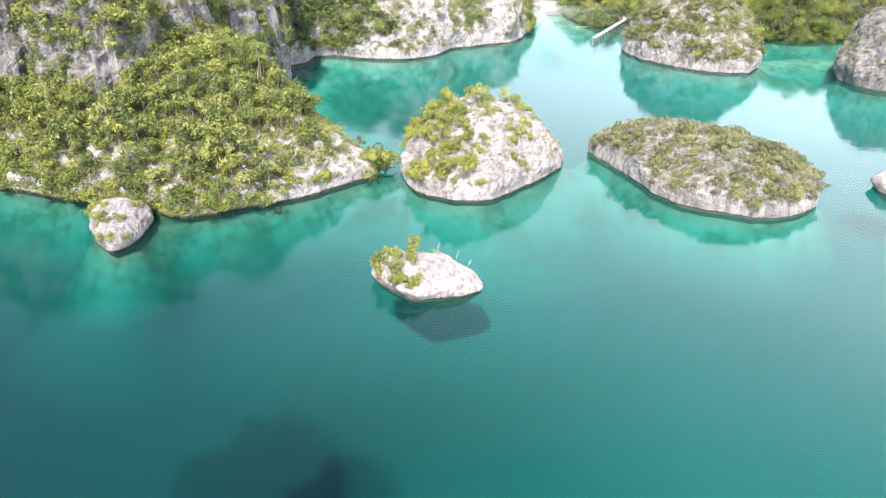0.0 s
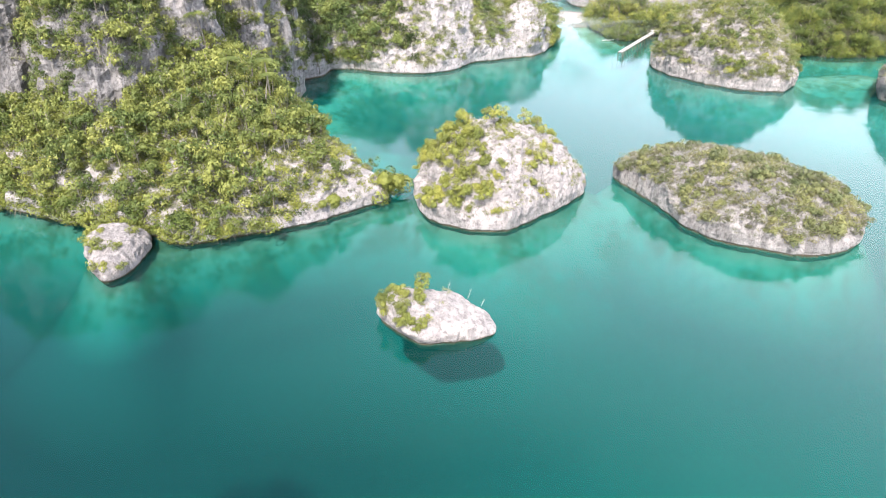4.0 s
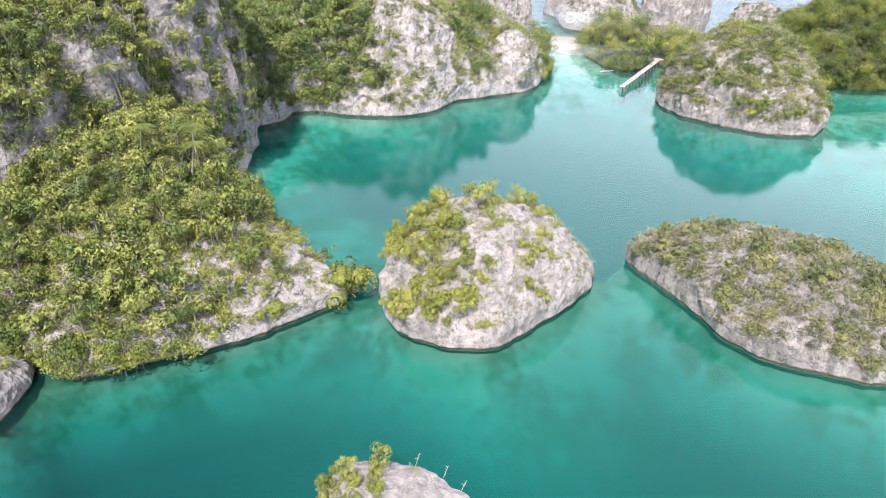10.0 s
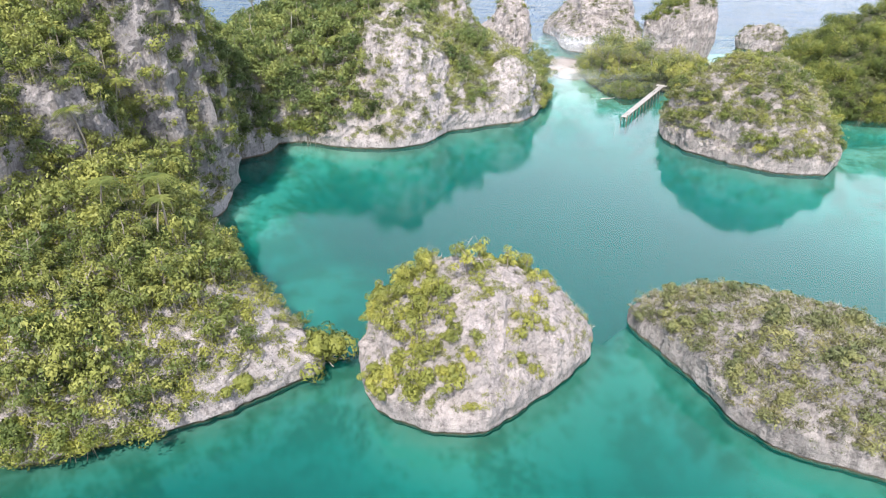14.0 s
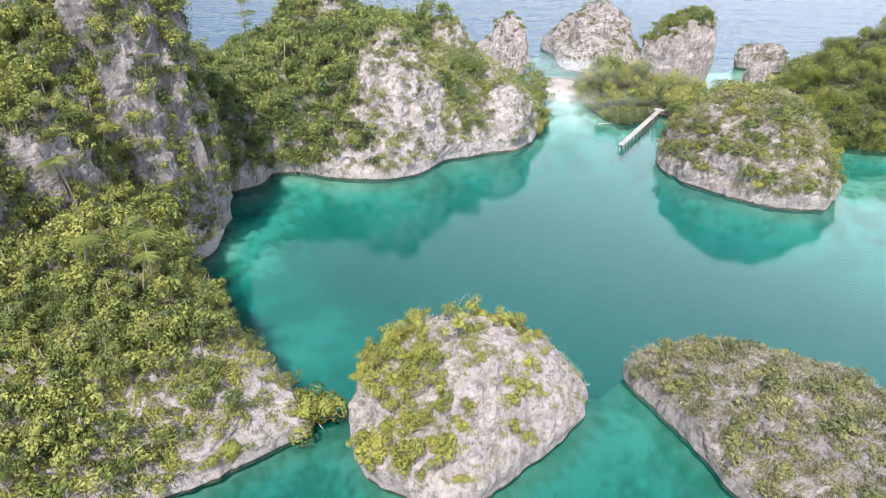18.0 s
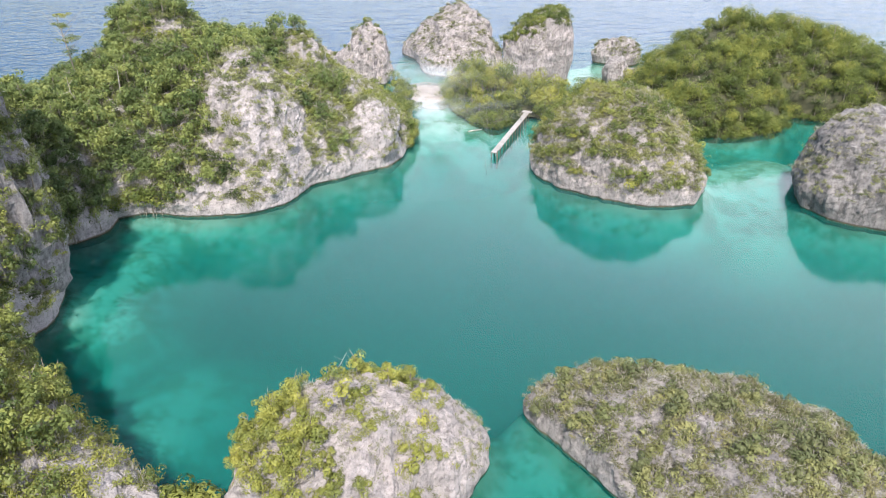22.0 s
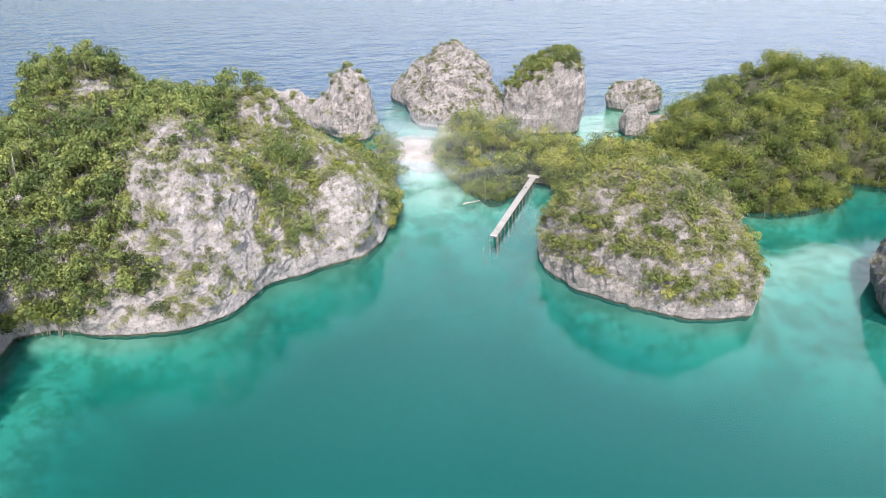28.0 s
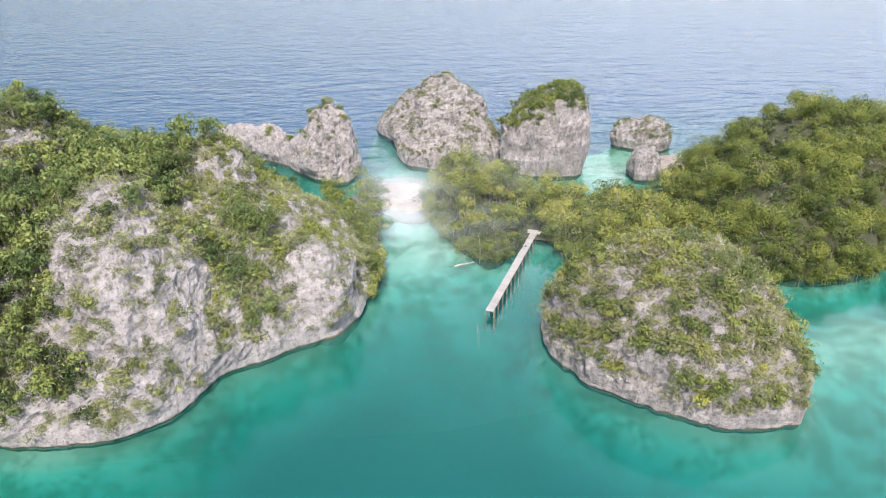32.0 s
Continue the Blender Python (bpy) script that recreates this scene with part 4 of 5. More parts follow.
p = spots(surf_b, islet_b, 0.16, patchy(0.9, 5, seed=61, low=4, dx=-0.1, at=(-2, 124)), 62)
p = np.concatenate([some(p[p[:, 0] < 2], 26), some(p[(p[:, 0] > 2) & (p[:, 1] > 124)], 6), some(spots(surf_b, islet_b, 0.05, patchy(0.6, 5, seed=63, low=8), 64), 8)])
plant(isle, sunk(p, 0.3), (0.7, 1.1), 61)
# the long islet
p = some(spots(surf_c, islet_c, 0.2, patchy(0.66, 5, seed=4, low=1.8), 6), 100)
plant([bush(20 + k, LEAF_OLIVE, "olive-green bush among grey scrub", "bushes on the long islet") for k in range(5)], sunk(p, 0.15), (0.6, 1.5), 5)
clothe("scrub", surf_c, islet_c, [
    (0.6, patchy(0.62, 4, seed=3, low=1.6), (0.5, 1.0), "shrub", LEAF_DRY, OL),
    (0.25, patchy(0.5, 3, seed=33, low=1.6), (0.4, 0.9), "bushy", LEAF_DRY, DG),
    (0.18, patchy(0.6, 5, seed=34, low=1.8), (0.6, 1.3), "bushy", LEAF_OLIVE, YG),
    (0.9, patchy(0.85, 4, seed=5, low=1.8), (0.5, 0.95), "bare", LEAF_OLIVE, GR)], "the long islet")
# the small rocks
p = spots(surf_s, islet_s, 0.6, patchy(0.42, 3, seed=6, low=1.3, dx=-0.05, at=(-5, 84)), 7)
plant([bush(40 + k, LEAF_SCRUB, "yellow-green bush on a whitish rock", "bushes on the small rock") for k in range(4)], sunk(some(p, 26), 0.1), (0.45, 1.0), 6)
tall = tree("tree", 3.6, 1.2, 420, 0.22, LEAF_SCRUB, "small yellow-green tree atop the whitish rock", "tree", "", 71, lobes=6, flat=1.0)
tall.location = (-5.2, 85.2, 2.6)
clothe("scrub", surf_s, islet_s, [(0.5, patchy(0.4, 3, seed=31, low=1.2), (0.3, 0.55), "bare", LEAF_SCRUB, GR)], "the small rock")
p = spots(surf_r, islet_r, 0.5, patchy(0.8, 3, seed=7, low=0.8, dx=-0.06, at=(-52, 99)), 8)
plant([bush(50 + k, LEAF_SCRUB, "yellow-green bush on a grey rock", "bushes on the shore rock") for k in range(3)], sunk(some(p, 14), 0.1), (0.6, 1.2), 7)

def below(z, mask):
    return lambda p, up: mask(p, up) * np.clip((z - p[:, 2]) / 4, 0, 1)


def strips(cover, low, seed):
    """A mask for crags: plants in upright strips along the gullies between bare ribs."""
    def mask(p, up):
        n = 0.7 * grain(p * [1, 1, 0.22], 6.0, seed) + 0.3 * grain(p, 2.5, seed + 4)
        return np.clip((n - 0.5 + (cover - 0.5) * 0.75) / 0.1 + 0.5, 0, 1) * np.clip((p[:, 2] - low) / 3, 0, 1)
    return mask


# the headland
green = patchy(0.9, 9, seed=9, dx=-0.03, at=(-44, 122), low=1.0, steep=0.28)
clothe("scrub", surf_head, head, [
    (0.42, below(19, patchy(0.7, 6, seed=8, dx=-0.02, at=(-26, 114), low=1.4, steep=0.25)), (0.7, 1.3), "shrub", LEAF_SCRUB, YG),
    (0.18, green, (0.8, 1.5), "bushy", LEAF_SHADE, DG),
    (0.13, green, (1.1, 1.9), "wood", LEAF_FOREST, "dense green forest on "),
    (0.15, below(19, patchy(0.76, 7, seed=29, dx=-0.022, at=(-30, 116), low=1.0, steep=0.25)), (0.8, 1.4), "bushy", LEAF_SCRUB, YG),
    (0.16, patchy(0.6, 6, seed=48, low=16, steep=0.1), (0.7, 1.4), "shrub", LEAF_OLIVE, OL),
    (0.07, below(15, patchy(0.85, 7, seed=68, dx=-0.03, at=(-33, 112), low=0.8, steep=0.1)), (0.9, 1.5), "wood", LEAF_FOREST, "dense green forest on "),
    (0.12, strips(0.6, 8, 52), (0.8, 1.5), "bushy", LEAF_FOREST, DG),
    (0.07, strips(0.56, 8, 52), (1.0, 1.6), "wood", LEAF_FOREST, "dense green forest on "),
    (0.25, patchy(0.65, 5, seed=10, steep=0.05), (0.5, 1.0), "bare", LEAF_OLIVE, GR)], "the headland")
FT = "forest tree with a pale trunk and a broad green crown"
forest = [tree("forest_tree", h, c, 620, 0.21, LEAF_FOREST, FT, "tree", "trees on the headland", 100 + k, lobes=8, flat=0.9, loose=0.2)
          for k, (h, c) in enumerate(((5.5, 1.6), (6.5, 1.8), (4.8, 1.5), (6.5, 1.4), (7.5, 1.7)))]
p = spots(surf_head, head, 0.05, green, 9)
p = p[(p[:, 0] > -105) & (p[:, 1] < 200)]
plant(forest, sunk(some(p, 250), 0.4), (0.7, 1.1), 8)
p = spots(surf_head, head, 0.09, lambda q, up: ((q[:, 0] > -56) & (q[:, 1] > 150) & (q[:, 2] < 24)) * np.clip((up - 0.1) * 5, 0, 1), 18)
for k, q in enumerate(sunk(some(p, 45), 0.4)):
    t = copy_thing(forest[k % 5], Matrix.Identity(4))
    t.matrix_basis = Matrix.Translation(q) @ Matrix.Rotation(k * 1.7, 4, "Z") @ Matrix.Scale(0.75 + 0.03 * (k % 9), 4)
p = spots(surf_head, head, 0.02, green, 19)
p = p[(p[:, 0] > -80) & (p[:, 1] > 125) & (p[:, 1] < 165)]
plant([palm(k) for k in range(3)], sunk(some(p, 26), 0.4), (0.8, 1.15), 9)
# bushes that overhang the shore
shore = [(x, 101.8 + abs(x + 43) * (0.16 if x > -43 else 0.27) + 1.2, 0.1) for x in np.linspace(-84, -37, 26)]
MG = "mangrove with a dense rounded olive-green crown over the water"
mang = [tree("mangrove_tree", h, c, 950, 0.27, LEAF_MANGROVE, MG, "tree", "mangroves along the shores", 140 + k, roots=7, lobes=8, flat=0.85, loose=0.2)
        for k, (h, c) in enumerate(((4.5, 2.6), (5.5, 3.0), (4.0, 2.4), (6.0, 2.8)))]
tip = [(-14.6, 121.0, 0.3)]
east = [(22.5 + 1.5 * math.sin(k), 232 + k * 2.6, 0.8) for k in range(11)]
north = ridge[0].rim
north = north[(north[:, 0] < -31) & (north[:, 1] < 214) & (north[:, 1] > 187)][::3]
north = [(x - 0.6, y + 0.4, 0.6) for x, y in north if x > -62]
east += [(20.5 - 0.4 * k, 259 + k * 2.6, 0.5) for k in range(9)] + [(26.5 + 1.3 * math.sin(3 * k), 254 + k * 2.7, 0.2) for k in range(11)]
plant(mang, tip + [tuple(q) for q in shore] + east + north, (0.75, 1.15), 10)

low_shore = head[0].rim
low_shore = low_shore[(low_shore[:, 0] > -90) & (low_shore[:, 0] < -31) & (low_shore[:, 1] < 122)]
low_shore = np.column_stack([low_shore + np.random.default_rng(14).normal(size=low_shore.shape) * 0.5, np.random.default_rng(15).uniform(0.4, 1.6, len(low_shore))])
scatter("scrub", low_shore, np.random.default_rng(16).uniform(0.9, 1.8, len(low_shore)), PLANTS["bushy"], [LEAF_SCRUB, TWIG], "yellow-green bushes overhanging the headland's shore", "shrubs", 79)
dense_bush(-14.2, 120.4, 0.9, 3.1, LEAF_SCRUB, "rounded yellow-green mangrove bush at the headland's tip", 901)
dense_bush(-22.5, 112.8, 2.2, 1.7, LEAF_SCRUB, "rounded yellow-green bush on the headland's shore", 902)
for x, y, size, seed in ((22.4, 231, 2.4, 911), (23.6, 236.5, 2.9, 912), (23.8, 242.5, 3.1, 913), (23.0, 248.5, 2.8, 914), (24.5, 254.5, 2.6, 915)):
    dense_bush(x, y, 1.0, size, LEAF_SCRUB, "rounded yellow-green bush fringing the ridge by the passage", seed)
# the ridge
DOME = ((-12, 213, 9, 0.38), (14, 220, 6, 0.3), (3, 219, 5, -0.4))
wood = patchy(0.72, 9, seed=13, dx=-0.035, dy=0.015, at=(-16, 222), low=0.6, steep=0.12, bare=DOME)
clothe("scrub", surf_ridge, ridge, [
    (0.3, patchy(0.78, 5, seed=12, dx=-0.006, at=(-5, 215), steep=0.22, bare=((-12, 213, 9, 0.26), (14, 219, 6, 0.25), (3, 219, 5, -0.5))), (0.7, 1.5), "shrub", LEAF_PALE, OL),
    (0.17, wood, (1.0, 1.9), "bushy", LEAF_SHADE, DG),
    (0.12, wood, (1.1, 2.0), "wood", LEAF_VALLEY, "dense green forest on "),
    (0.12, patchy(0.6, 6, seed=28, steep=0.25, bare=DOME), (0.9, 1.6), "bushy", LEAF_SCRUB, YG),
    (0.38, patchy(0.78, 4, seed=14, steep=0.0), (0.5, 1.0), "bare", LEAF_PALE, GR),
    (0.2, patchy(0.5, 3.5, seed=58, steep=0.0, low=1.4), (0.6, 1.2), "bushy", LEAF_OLIVE, OL)], "the ridge")
def west_shore(p, up):
    return ((p[:, 0] < -29) & (p[:, 1] < 226)) * 1.0


clothe("scrub", surf_ridge, ridge, [(0.05, west_shore, (1.2, 1.9), "wood", LEAF_VALLEY, "dense green forest on ")], "the ridge's lagoon shore")
forest2 = [tree("valley_tree", h, c, 620, 0.21, LEAF_VALLEY, FT, "tree", "trees on the ridge", 120 + k, lobes=8, flat=0.9, loose=0.2)
           for k, (h, c) in enumerate(((5.5, 1.7), (6.8, 1.8), (4.8, 1.6), (6.2, 1.5)))]
p = spots(surf_ridge, ridge, 0.05, wood, 11)
plant(forest2, sunk(some(p, 210), 0.4), (0.7, 1.15), 11)
gully = [tree("small_tree", h, c, 700, 0.2, LEAF_VALLEY, "slender yellow-green tree in the ridge's gully", "tree", "trees in the gully", 240 + k, lobes=8, flat=0.9, loose=0.3)
         for k, (h, c) in enumerate(((5.0, 1.8), (6.0, 2.0), (4.4, 1.7)))]
rg = np.random.default_rng(41)
gx, gy = 2.5 + rg.normal(size=26) * 2.2, 212.5 + rg.random(26) * 17
gx = gx + 0.12 * (gy - 214)
plant(gully, [(a, b, c - 0.4) for a, b, c in zip(gx, gy, ground(gx, gy)) if c > 0.5], (0.8, 1.25), 42)
# single trees over the saddle and its shore
p = spots(surf_ridge, ridge, 0.11, west_shore, 43)
for k, q in enumerate(sunk(some(p, 75), 0.5)):
    t = copy_thing(forest2[k % 4], Matrix.Identity(4))
    t.matrix_basis = Matrix.Translation(q) @ Matrix.Rotation(k * 2.3, 4, "Z") @ Matrix.Scale(0.8 + 0.05 * (k % 8), 4)


def tiered_tree(x, y, h):
    """A tall tree with its foliage in flat tiers."""
    ob = new("tall_tree")
    part("trunk", trunk_mesh("trunk", h * 0.95, 0.22, 0.08, 0.6, 31, 6), ob)
    tiers = ((0.5, 2.4, 300), (0.66, 2.9, 420), (0.82, 2.1, 320), (0.95, 1.6, 260))
    for k, (z, rad, n) in enumerate(tiers):
        off = [0.7 * math.sin(2.4 * k), 0.7 * math.cos(2.4 * k), z * h]
        part("foliage_tier", blade_mesh("foliage_tier", leaf_ball(n, 6, rad, 0.22, 600 + k, 0.4, 0.0, 0.3, 0.5).reshape(-1, 3) + off, [3] * n, [LEAF_FOREST]), ob)
    ob.location = (x, y, float(ground(x, y)[0]) - 0.5)
    tagged(ob, "tall dark-green tree with tiered foliage above the forest", "tree")


tiered_tree(-51, 230, 17)
for x, y, h in ((-47, 236, 1.2), (-44, 228, 1.2)):
    t = copy_thing(forest2[1], Matrix.Identity(4))
    t.matrix_basis = Matrix.Translation((x, y, float(ground(x, y)[0]) - 0.4)) @ Matrix.Scale(h, 4)

# the dome islet and the stacks
clothe("scrub", surf_e, islet_e, [
    (0.55, patchy(0.82, 6, seed=15, low=2.2, steep=0.12), (0.7, 1.4), "shrub", LEAF_OLIVE, OL),
    (0.3, patchy(0.62, 6, seed=35, low=3.5, steep=0.15), (0.8, 1.5), "bushy", LEAF_FOREST, DG),
    (0.7, patchy(0.82, 4, seed=16, low=1.2, steep=0.05), (0.5, 1.0), "bare", LEAF_OLIVE, GR)], "the dome islet")
p = some(spots(surf_e, islet_e, 0.5, patchy(0.56, 6, seed=65, low=3.5, dx=-0.012, at=(70, 200), steep=0.1), 66), 50)
plant([bush(70 + k, mt, "leafy bush on the dome islet's flank", "bushes on the dome islet") for k, mt in enumerate((LEAF_SCRUB, LEAF_FOREST, LEAF_SCRUB, LEAF_OLIVE))], sunk(p, 0.2), (1.0, 1.8), 67)
for s, m, w in ((surf_f, islet_f, "the dark stack"), (surf_i, islet_i, "the sea stack"), (surf_n, islet_n, "the small stack"), (surf_m, islet_m, "the outcrop"), (surf_k, islet_k, "the rock")):
    clothe("scrub", s, m, [(0.35, patchy(0.5, 5, seed=17 + m[0].seed, low=2.5, steep=0.15), (0.6, 1.2), "shrub", LEAF_OLIVE, OL),
                           (0.5, patchy(0.6, 4, seed=18 + m[0].seed, low=2.0, steep=0.05), (0.5, 0.9), "bare", LEAF_OLIVE, GR)], w)
clothe("scrub", surf_h, islet_h, [(0.4, patchy(0.5, 4, seed=22, low=4, steep=0.35), (0.6, 1.1), "bushy", LEAF_MANGROVE, YG),
                                  (0.3, patchy(0.4, 4, seed=32, low=2, steep=0.05), (0.4, 0.8), "bare", LEAF_OLIVE, GR)], "the sea stack")
clothe("scrub", surf_j, islet_j, [(0.6, patchy(0.99, 4, seed=23, low=10.5, steep=0.55), (0.8, 1.6), "bushy", LEAF_MANGROVE, YG),
                                  (0.3, patchy(0.5, 4, seed=24, low=3, steep=0.0), (0.4, 0.8), "bare", LEAF_OLIVE, GR)], "the block stack")
# the wooded hill and the mangrove flat
allover = patchy(0.98, 6, seed=25, low=0.2, steep=0.02)
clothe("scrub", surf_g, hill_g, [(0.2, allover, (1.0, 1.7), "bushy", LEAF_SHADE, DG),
                                 (0.1, patchy(0.5, 7, seed=45, low=14), (0.8, 1.5), "bare", LEAF_PALE, GR)], "the wooded hill")
p = some(spots(surf_g, hill_g, 0.09, allover, 12), 270)
hillwood = [tree("broadleaf_tree", h, c, 1500, 0.185, LEAF_MANGROVE, "broad tree with a rounded olive-green crown on the wooded hill", "tree", "trees on the wooded hill", 160 + k, lobes=9, flat=1.0, spread=0.34, loose=0.2, low=0.62)
            for k, (h, c) in enumerate(((4.6, 3.0), (6.2, 3.3), (4.0, 2.8), (5.4, 2.9)))]
plant(hillwood, sunk(p, 0.7), (0.6, 1.3), 12)
rim = hill_g[0].rim
rim = rim[(rim[:, 1] < 240)][::2]
fl = flat_g[0].rim[::3]
fl = fl[(fl[:, 1] < 275) & ~((fl[:, 0] > 54) & (fl[:, 0] < 63) & (fl[:, 1] < 252))]
plant([tree("mangrove_tree", h, c, 950, 0.2, LEAF_MANGROVE, MG, "tree", "mangroves round the flat", 180 + k, roots=7, lobes=6, flat=0.95, spread=0.36, loose=0.18, low=0.5)
       for k, (h, c) in enumerate(((4.6, 2.7), (5.4, 3.0), (4.2, 2.5), (5.8, 2.9)))],
      [(x, y, -0.5) for x, y in np.concatenate([rim, fl])], (0.6, 1.2), 13)


edge = np.concatenate([hill_g[0].rim[hill_g[0].rim[:, 1] < 242], flat_g[0].rim[(flat_g[0].rim[:, 1] < 276) & ~((flat_g[0].rim[:, 0] > 55.5) & (flat_g[0].rim[:, 0] < 62) & (flat_g[0].rim[:, 1] < 252))]])
edge = np.column_stack([edge + np.random.default_rng(8).normal(size=edge.shape) * 0.5, np.full(len(edge), 0.35)])
scatter("scrub", edge, np.random.default_rng(4).uniform(0.9, 1.7, len(edge)), PLANTS["bushy"], [LEAF_MANGROVE, TWIG], "low mangrove bushes overhanging the water round the flat", "shrubs", 78)


def on_flat(n, seed):
    """Places on the mangrove flat, clear of the jetty's landing."""
    r = np.random.default_rng(seed)
    q = np.column_stack([r.uniform(40, 100, n), r.uniform(216, 291, n)])
    q = q[(flat_g[0].height(q[:, 0], q[:, 1]) > 0.5) & ~((np.abs(q[:, 0] - 59) < 3.0) & (q[:, 1] < 252))]
    q = q[(islet_i[0].height(q[:, 0], q[:, 1]) < 0) & (islet_e[0].height(q[:, 0], q[:, 1]) < 0)]
    return np.column_stack([q, flat_g[0].height(q[:, 0], q[:, 1]) - 0.3])


plant([tree("mangrove_tree", h, c, 950, 0.24, mt, "spreading tree with a yellow-green crown on the flat", "tree", "trees on the mangrove flat", 190 + k, lobes=6, flat=0.95, spread=0.38, loose=0.2, low=0.55)
       for k, (h, c, mt) in enumerate(((6, 2.8, LEAF_MANGROVE), (7.5, 3.0, LEAF_SCRUB), (5.5, 2.6, LEAF_MANGROVE)))], [tuple(q) for q in on_flat(400, 9)[:125]], (0.75, 1.4), 14)
q = on_flat(900, 19)
q = q[(q[:, 0] > 42) & (q[:, 0] < 58) & (q[:, 1] > 256) & (q[:, 1] < 289)]
plant([tree("broadleaf_tree", h, c, 900, 0.22, mt, "tall tree with a bright yellow-green crown behind the beach", "tree", "trees behind the beach", 260 + k, lobes=9, flat=1.05, spread=0.42, loose=0.22, low=0.62)
       for k, (h, c, mt) in enumerate(((8.5, 2.4, LEAF_SCRUB), (10, 2.6, LEAF_MANGROVE), (7.5, 2.2, LEAF_SCRUB)))], [tuple(a) for a in q[:34]], (0.8, 1.25), 24)
q = on_flat(900, 10)
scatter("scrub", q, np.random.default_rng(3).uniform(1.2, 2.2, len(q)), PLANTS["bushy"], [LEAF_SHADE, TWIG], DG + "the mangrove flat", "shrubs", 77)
clothe("scrub", surf_o, hill_o, [(0.07, lambda q, up: np.clip(up * 3, 0, 1), (1.6, 2.6), "bushy", LEAF_SCRUB, YG)], "the hill below")
def smoke():
    """Thin drifting smoke: a few billowing veils above one another, thinning out to nothing at their edges."""
    m = Nodes("thin_smoke")
    s = m.add("ShaderNodeSeparateXYZ")
    m.link(m.pos, s.inputs[0])
    puff = m.ramp(m.noise(0.09, 5, 0.6), (0.3, (0, 0, 0)), (0.75, (1, 1, 1)))

    def fade(axis, mid, reach):
        d = m.maths("DIVIDE", m.maths("ADD", s.outputs[axis], -mid), reach)
        return m.maths("MULTIPLY", d, d)

    def cloud(x, y, rx, ry, k):
        g = m.maths("MULTIPLY", m.maths("ADD", fade("X", x, rx), fade("Y", y, ry)), -1.0)
        return m.maths("MULTIPLY", m.maths("EXPONENT", g), k)

    thick = m.maths("ADD", m.maths("ADD", cloud(32, 252, 6, 14, 0.4), cloud(49, 254, 11, 11, 0.08)), cloud(46, 236, 24, 18, 0.03))
    m.bsdf.inputs["Base Color"].default_value = (0.74, 0.8, 0.85, 1)
    m.bsdf.inputs["Roughness"].default_value = 1.0
    m.bsdf.inputs["Specular IOR Level"].default_value = 0.0
    m.link(m.maths("MULTIPLY", thick, puff), m.bsdf.inputs["Alpha"])
    xs, ys = np.arange(-20, 113, 4.0), np.arange(188, 293, 4.0)
    gx, gy = np.meshgrid(xs, ys, indexing="ij")
    n = len(ys)
    i, j = np.meshgrid(np.arange(len(xs) - 1), np.arange(n - 1), indexing="ij")
    k = (i * n + j).ravel()
    quads = np.column_stack([k, k + n, k + n + 1, k + 1])
    vs, qs = [], []
    for layer, z in enumerate((3.5, 13.0)):
        p = np.column_stack([gx.ravel(), gy.ravel(), 0 * gx.ravel()])
        p[:, 2] = z + 3.0 * (grain(p, 14, layer) - 0.5) + 0.05 * np.abs(gx.ravel() - 34)
        vs.append(p)
        qs.append(quads + layer * len(p))
    ob = new("smoke", array_mesh("smoke", np.concatenate(vs), np.concatenate(qs), [m.mat], smooth=True))
    ob.visible_shadow = False
    tagged(ob, "thin white smoke drifting from the beach over the jetty", "smoke", kind="stuff")


smoke()


# ---- jetty ----
def box(name, x0, x1, y0, y1, z0, z1, mat, parent, label="", tilt=0.0):
    bm = bmesh.new()
    bmesh.ops.create_cube(bm, size=1.0)
    for v in bm.verts:
        v.co = ((x0 + x1) / 2 + v.co.x * (x1 - x0), (y0 + y1) / 2 + v.co.y * (y1 - y0), (z0 + z1) / 2 + v.co.z * (z1 - z0))
    bmesh.ops.bevel(bm, geom=bm.edges[:], offset=min(x1 - x0, y1 - y0, z1 - z0) * 0.12, segments=1, affect="EDGES")
    me = bpy.data.meshes.new(name)
    bm.to_mesh(me)
    bm.free()
    me.materials.append(mat)
    return part(name, me, parent, label)


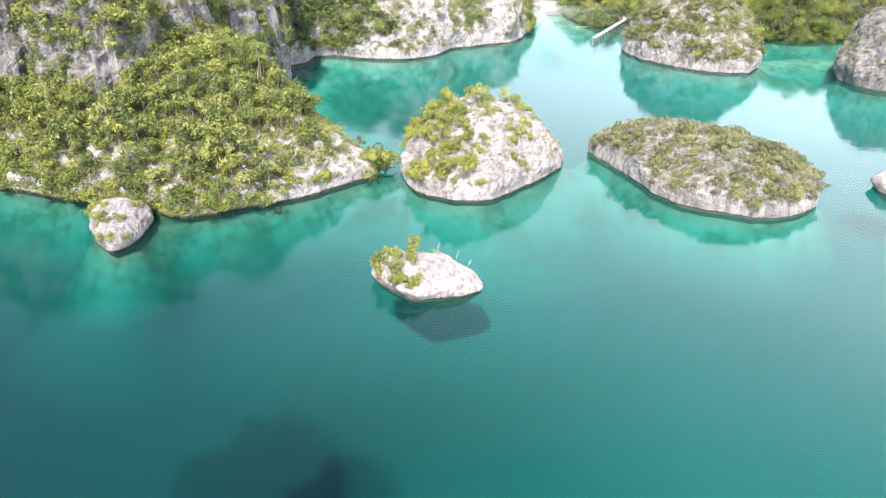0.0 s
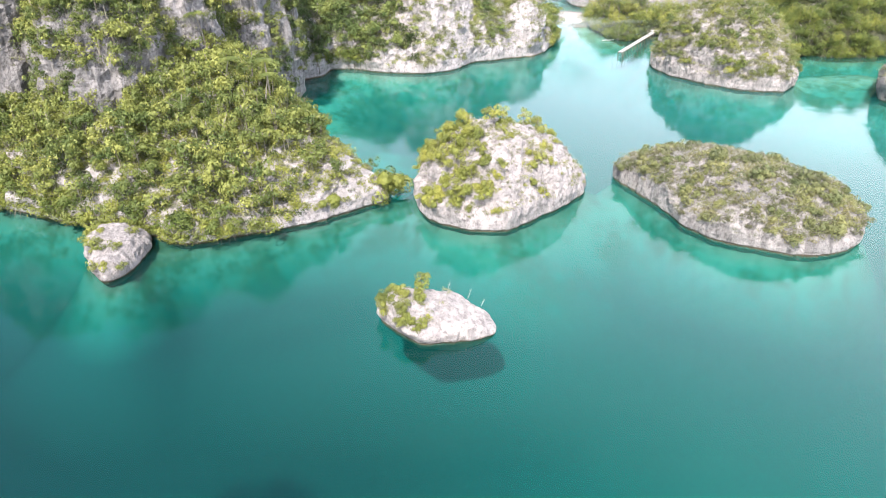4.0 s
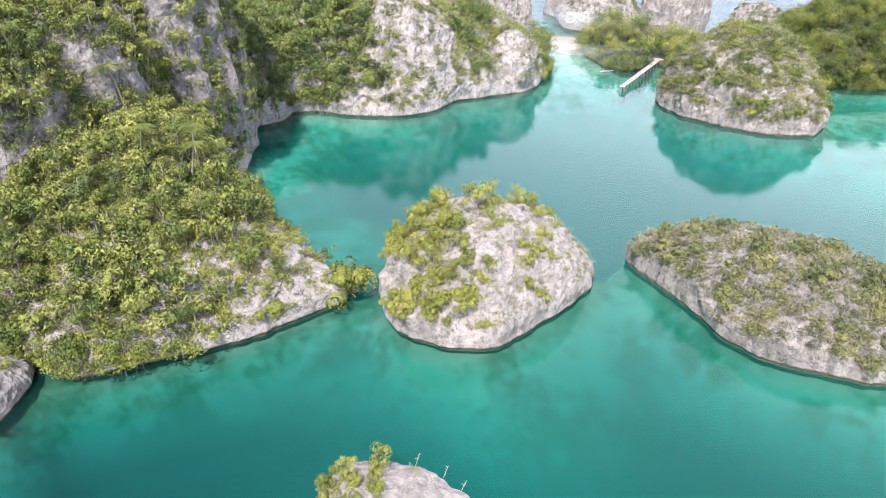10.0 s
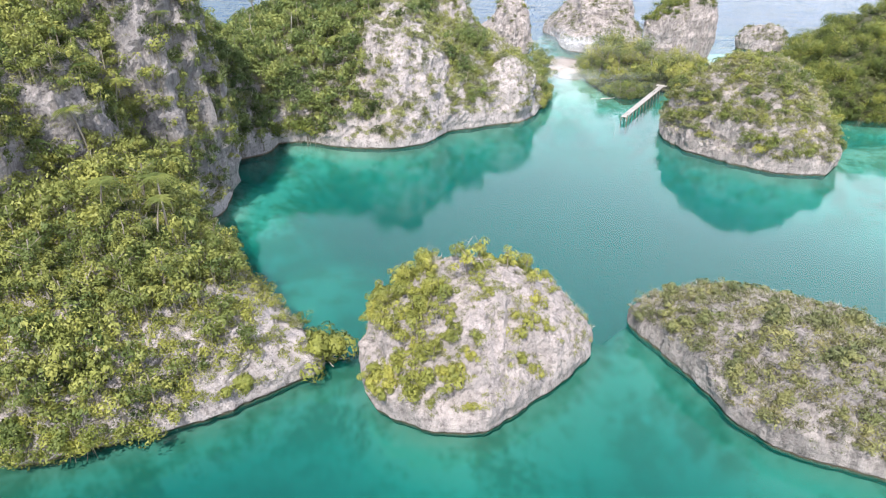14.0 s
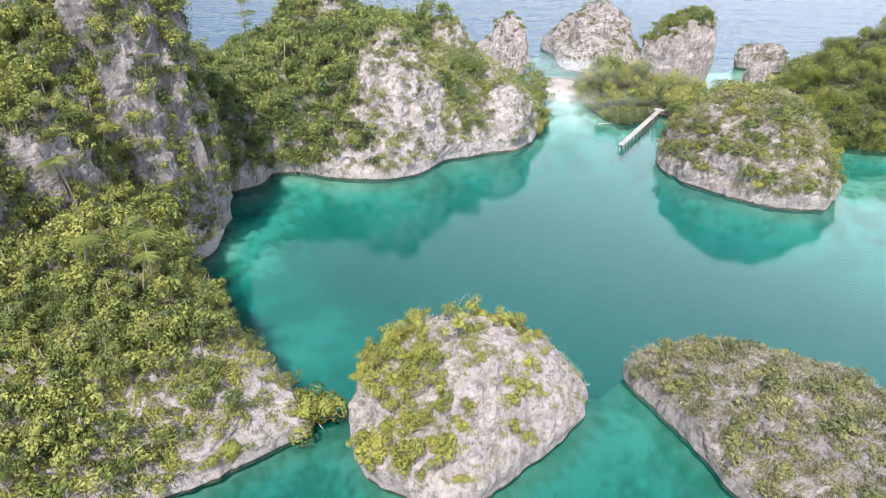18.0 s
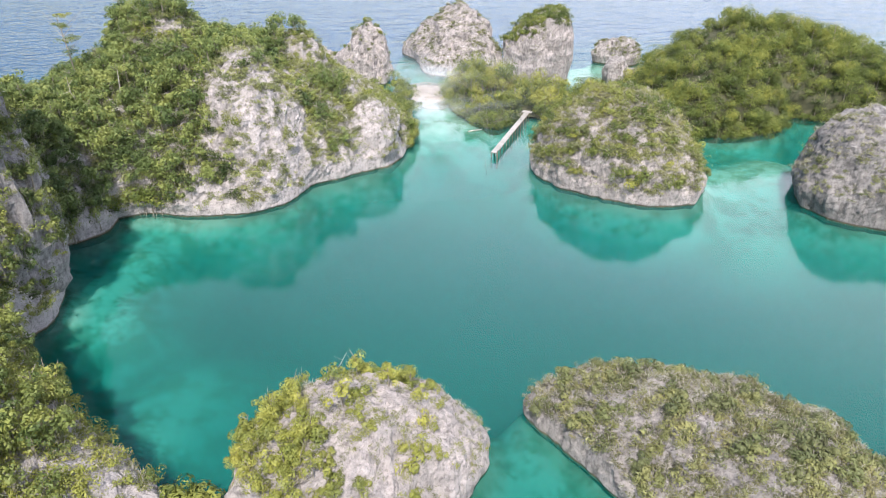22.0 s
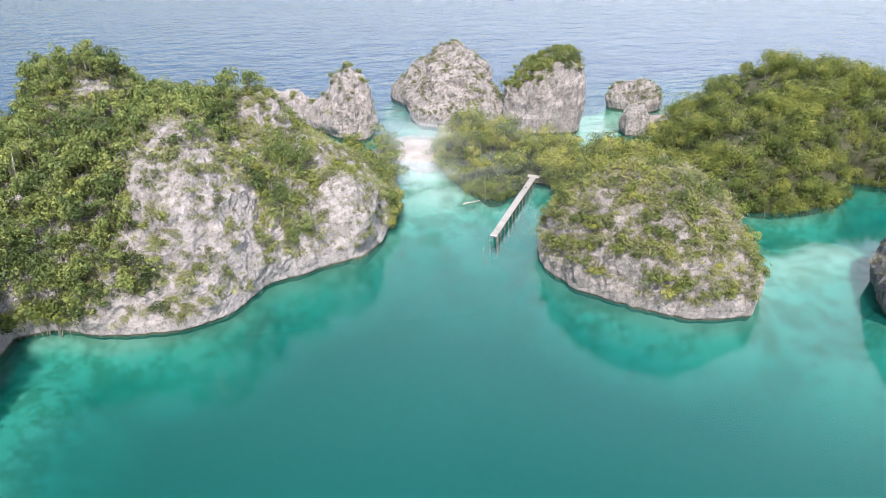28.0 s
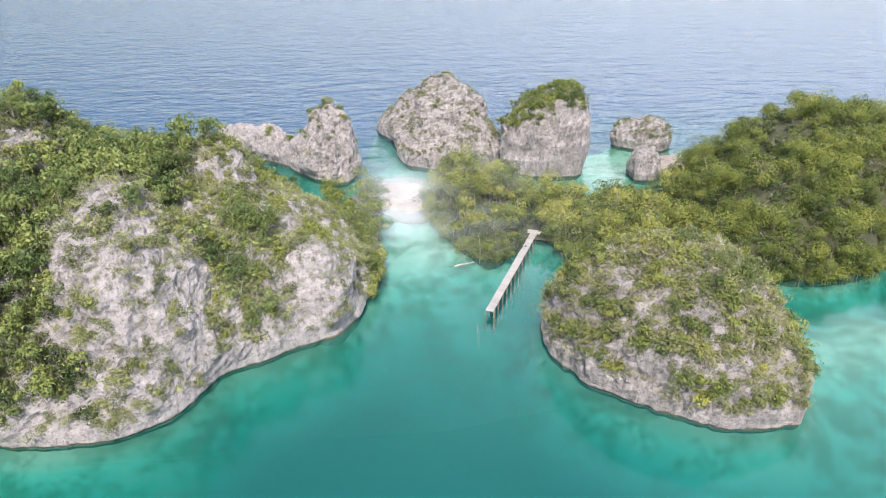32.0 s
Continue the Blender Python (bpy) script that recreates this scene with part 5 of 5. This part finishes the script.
def jetty():
    tipx, tipy, rootx, rooty = 43.0, 219.3, 59.0, 247.6
    length = math.hypot(rootx - tipx, rooty - tipy)
    ob = tagged(new("jetty"), "narrow weathered timber jetty on posts, pale grey planks", "jetty")
    ob.matrix_basis = Matrix.Translation((tipx, tipy, 0)) @ Matrix.Rotation(math.atan2(rooty - tipy, rootx - tipx) - math.pi / 2, 4, "Z")
    rr = random.Random(4)
    n = int(length / 0.3)
    first = None
    for k in range(n):
        y = k * length / n
        if first is None:
            first = box("plank", -0.7, 0.7, 0, 0.27, 1.32, 1.38, PLANK, ob)
            continue
        b = first.copy()
        scene.collection.objects.link(b)
        b.matrix_basis = Matrix.Translation((rr.uniform(-0.06, 0.06), y, rr.uniform(-0.012, 0.012))) @ Matrix.Rotation(rr.uniform(-0.02, 0.02), 4, "Z")
    for x in (-0.6, 0.6):
        box("beam", x - 0.07, x + 0.07, 0, length, 1.14, 1.305, POST, ob)
    for k in range(12):
        y = 0.5 + k * (length - 1) / 11
        box("crossbeam", -0.8, 0.8, y - 0.07, y + 0.07, 0.98, 1.135, POST, ob)
        for x in (-0.7, 0.7):
            box("post", x - 0.09, x + 0.09, y - 0.23, y - 0.075, -3.0, 1.3, POST, ob)
    # landing at the shore end and a taller mooring post at the water end
    box("landing", -1.6, 1.4, length + 0.02, length + 1.8, 1.28, 1.36, PLANK, ob, "pale timber landing at the shore end")
    box("post", 0.85, 1.0, 0.2, 0.35, -3.0, 1.9, POST, ob)


jetty()


def stick(name, a, b, r, mat, label, category, bends=3, seed=1, twigs=0):
    """A bare, slightly crooked branch or pole."""
    rr = random.Random(seed)
    a, b = Vector(a), Vector(b)
    cu = bpy.data.curves.new(name, "CURVE")
    cu.dimensions, cu.bevel_depth, cu.bevel_resolution = "3D", r, 1

    def run(p, q, n, k0, k1):
        sp = cu.splines.new("POLY")
        sp.points.add(n)
        for i, pt in enumerate(sp.points):
            c = p.lerp(q, i / n)
            off = (q - p).length * 0.04
            if 0 < i < n:
                c = c + Vector([rr.uniform(-off, off) for _ in range(3)])
            pt.co, pt.radius = (*c, 1), k0 + (k1 - k0) * i / n
    run(Vector(), b - a, bends, 1.0, 0.5)
    for k in range(twigs):
        p = (b - a) * rr.uniform(0.4, 0.95)
        run(p, p + Vector([rr.uniform(-1, 1) for _ in range(3)]) * (b - a).length * 0.25, 2, 0.5, 0.25)
    cu.materials.append(mat)
    ob = new(name, cu)
    ob.location = a
    return tagged(ob, label, category)


stick("mooring_pole", (40.3, 215.4, -3), (40.2, 215.3, 1.3), 0.09, TWIG, "pale mooring pole standing in the shallows", "pole", seed=2)
stick("dead_branch", (2.6, 127.5, 11.2), (5.0, 128.5, 14.4), 0.045, TWIG, "bare white branch leaning over the islet's top", "branch", seed=3, twigs=3)
for x, y, z, l, sd in ((41.0, 123.5, 7.6, 2.6, 4), (34.5, 124.0, 6.0, 2.2, 5), (-2.0, 86.0, 2.4, 1.7, 6), (0.8, 85.0, 2.2, 1.3, 7), (2.5, 84.0, 1.5, 1.2, 8)):
    stick("dead_branch", (x, y, z), (x + 0.5, y + 0.2, z + l), 0.03, TWIG, "bare whitish branch rising from scrub", "branch", seed=sd, twigs=5)
for x, y, a, l, sd in ((33, 271, 0.4, 5, 9), (36, 273, 2.2, 4, 10), (30, 276, 1.1, 3.5, 11), (40.5, 238.5, 0.2, 4, 12)):
    z = max(0.25, float(ground(x, y)[0]) + 0.1)
    stick("driftwood_log", (x, y, z), (x + l * math.cos(a), y + l * math.sin(a), z + 0.15), 0.2, TWIG, "bleached driftwood log washed up on the sand", "driftwood", seed=sd, twigs=2)
for x, y, l, sd in ((-38, 214, 8, 21), (-33, 218, 7, 22), (-46, 212, 9, 23), (-27, 224, 6, 24), (-22, 228, 5, 25), (-30, 209, 7, 26), (3, 216, 5, 27), (5, 221, 5, 28)):
    z = float(ground(x, y)[0])
    stick("dead_tree", (x, y, z - 0.5), (x + 0.8 * math.sin(sd), y, z + l), 0.1, TWIG, "bare pale dead trunk standing among forest trees", "dead tree", seed=sd, twigs=4)
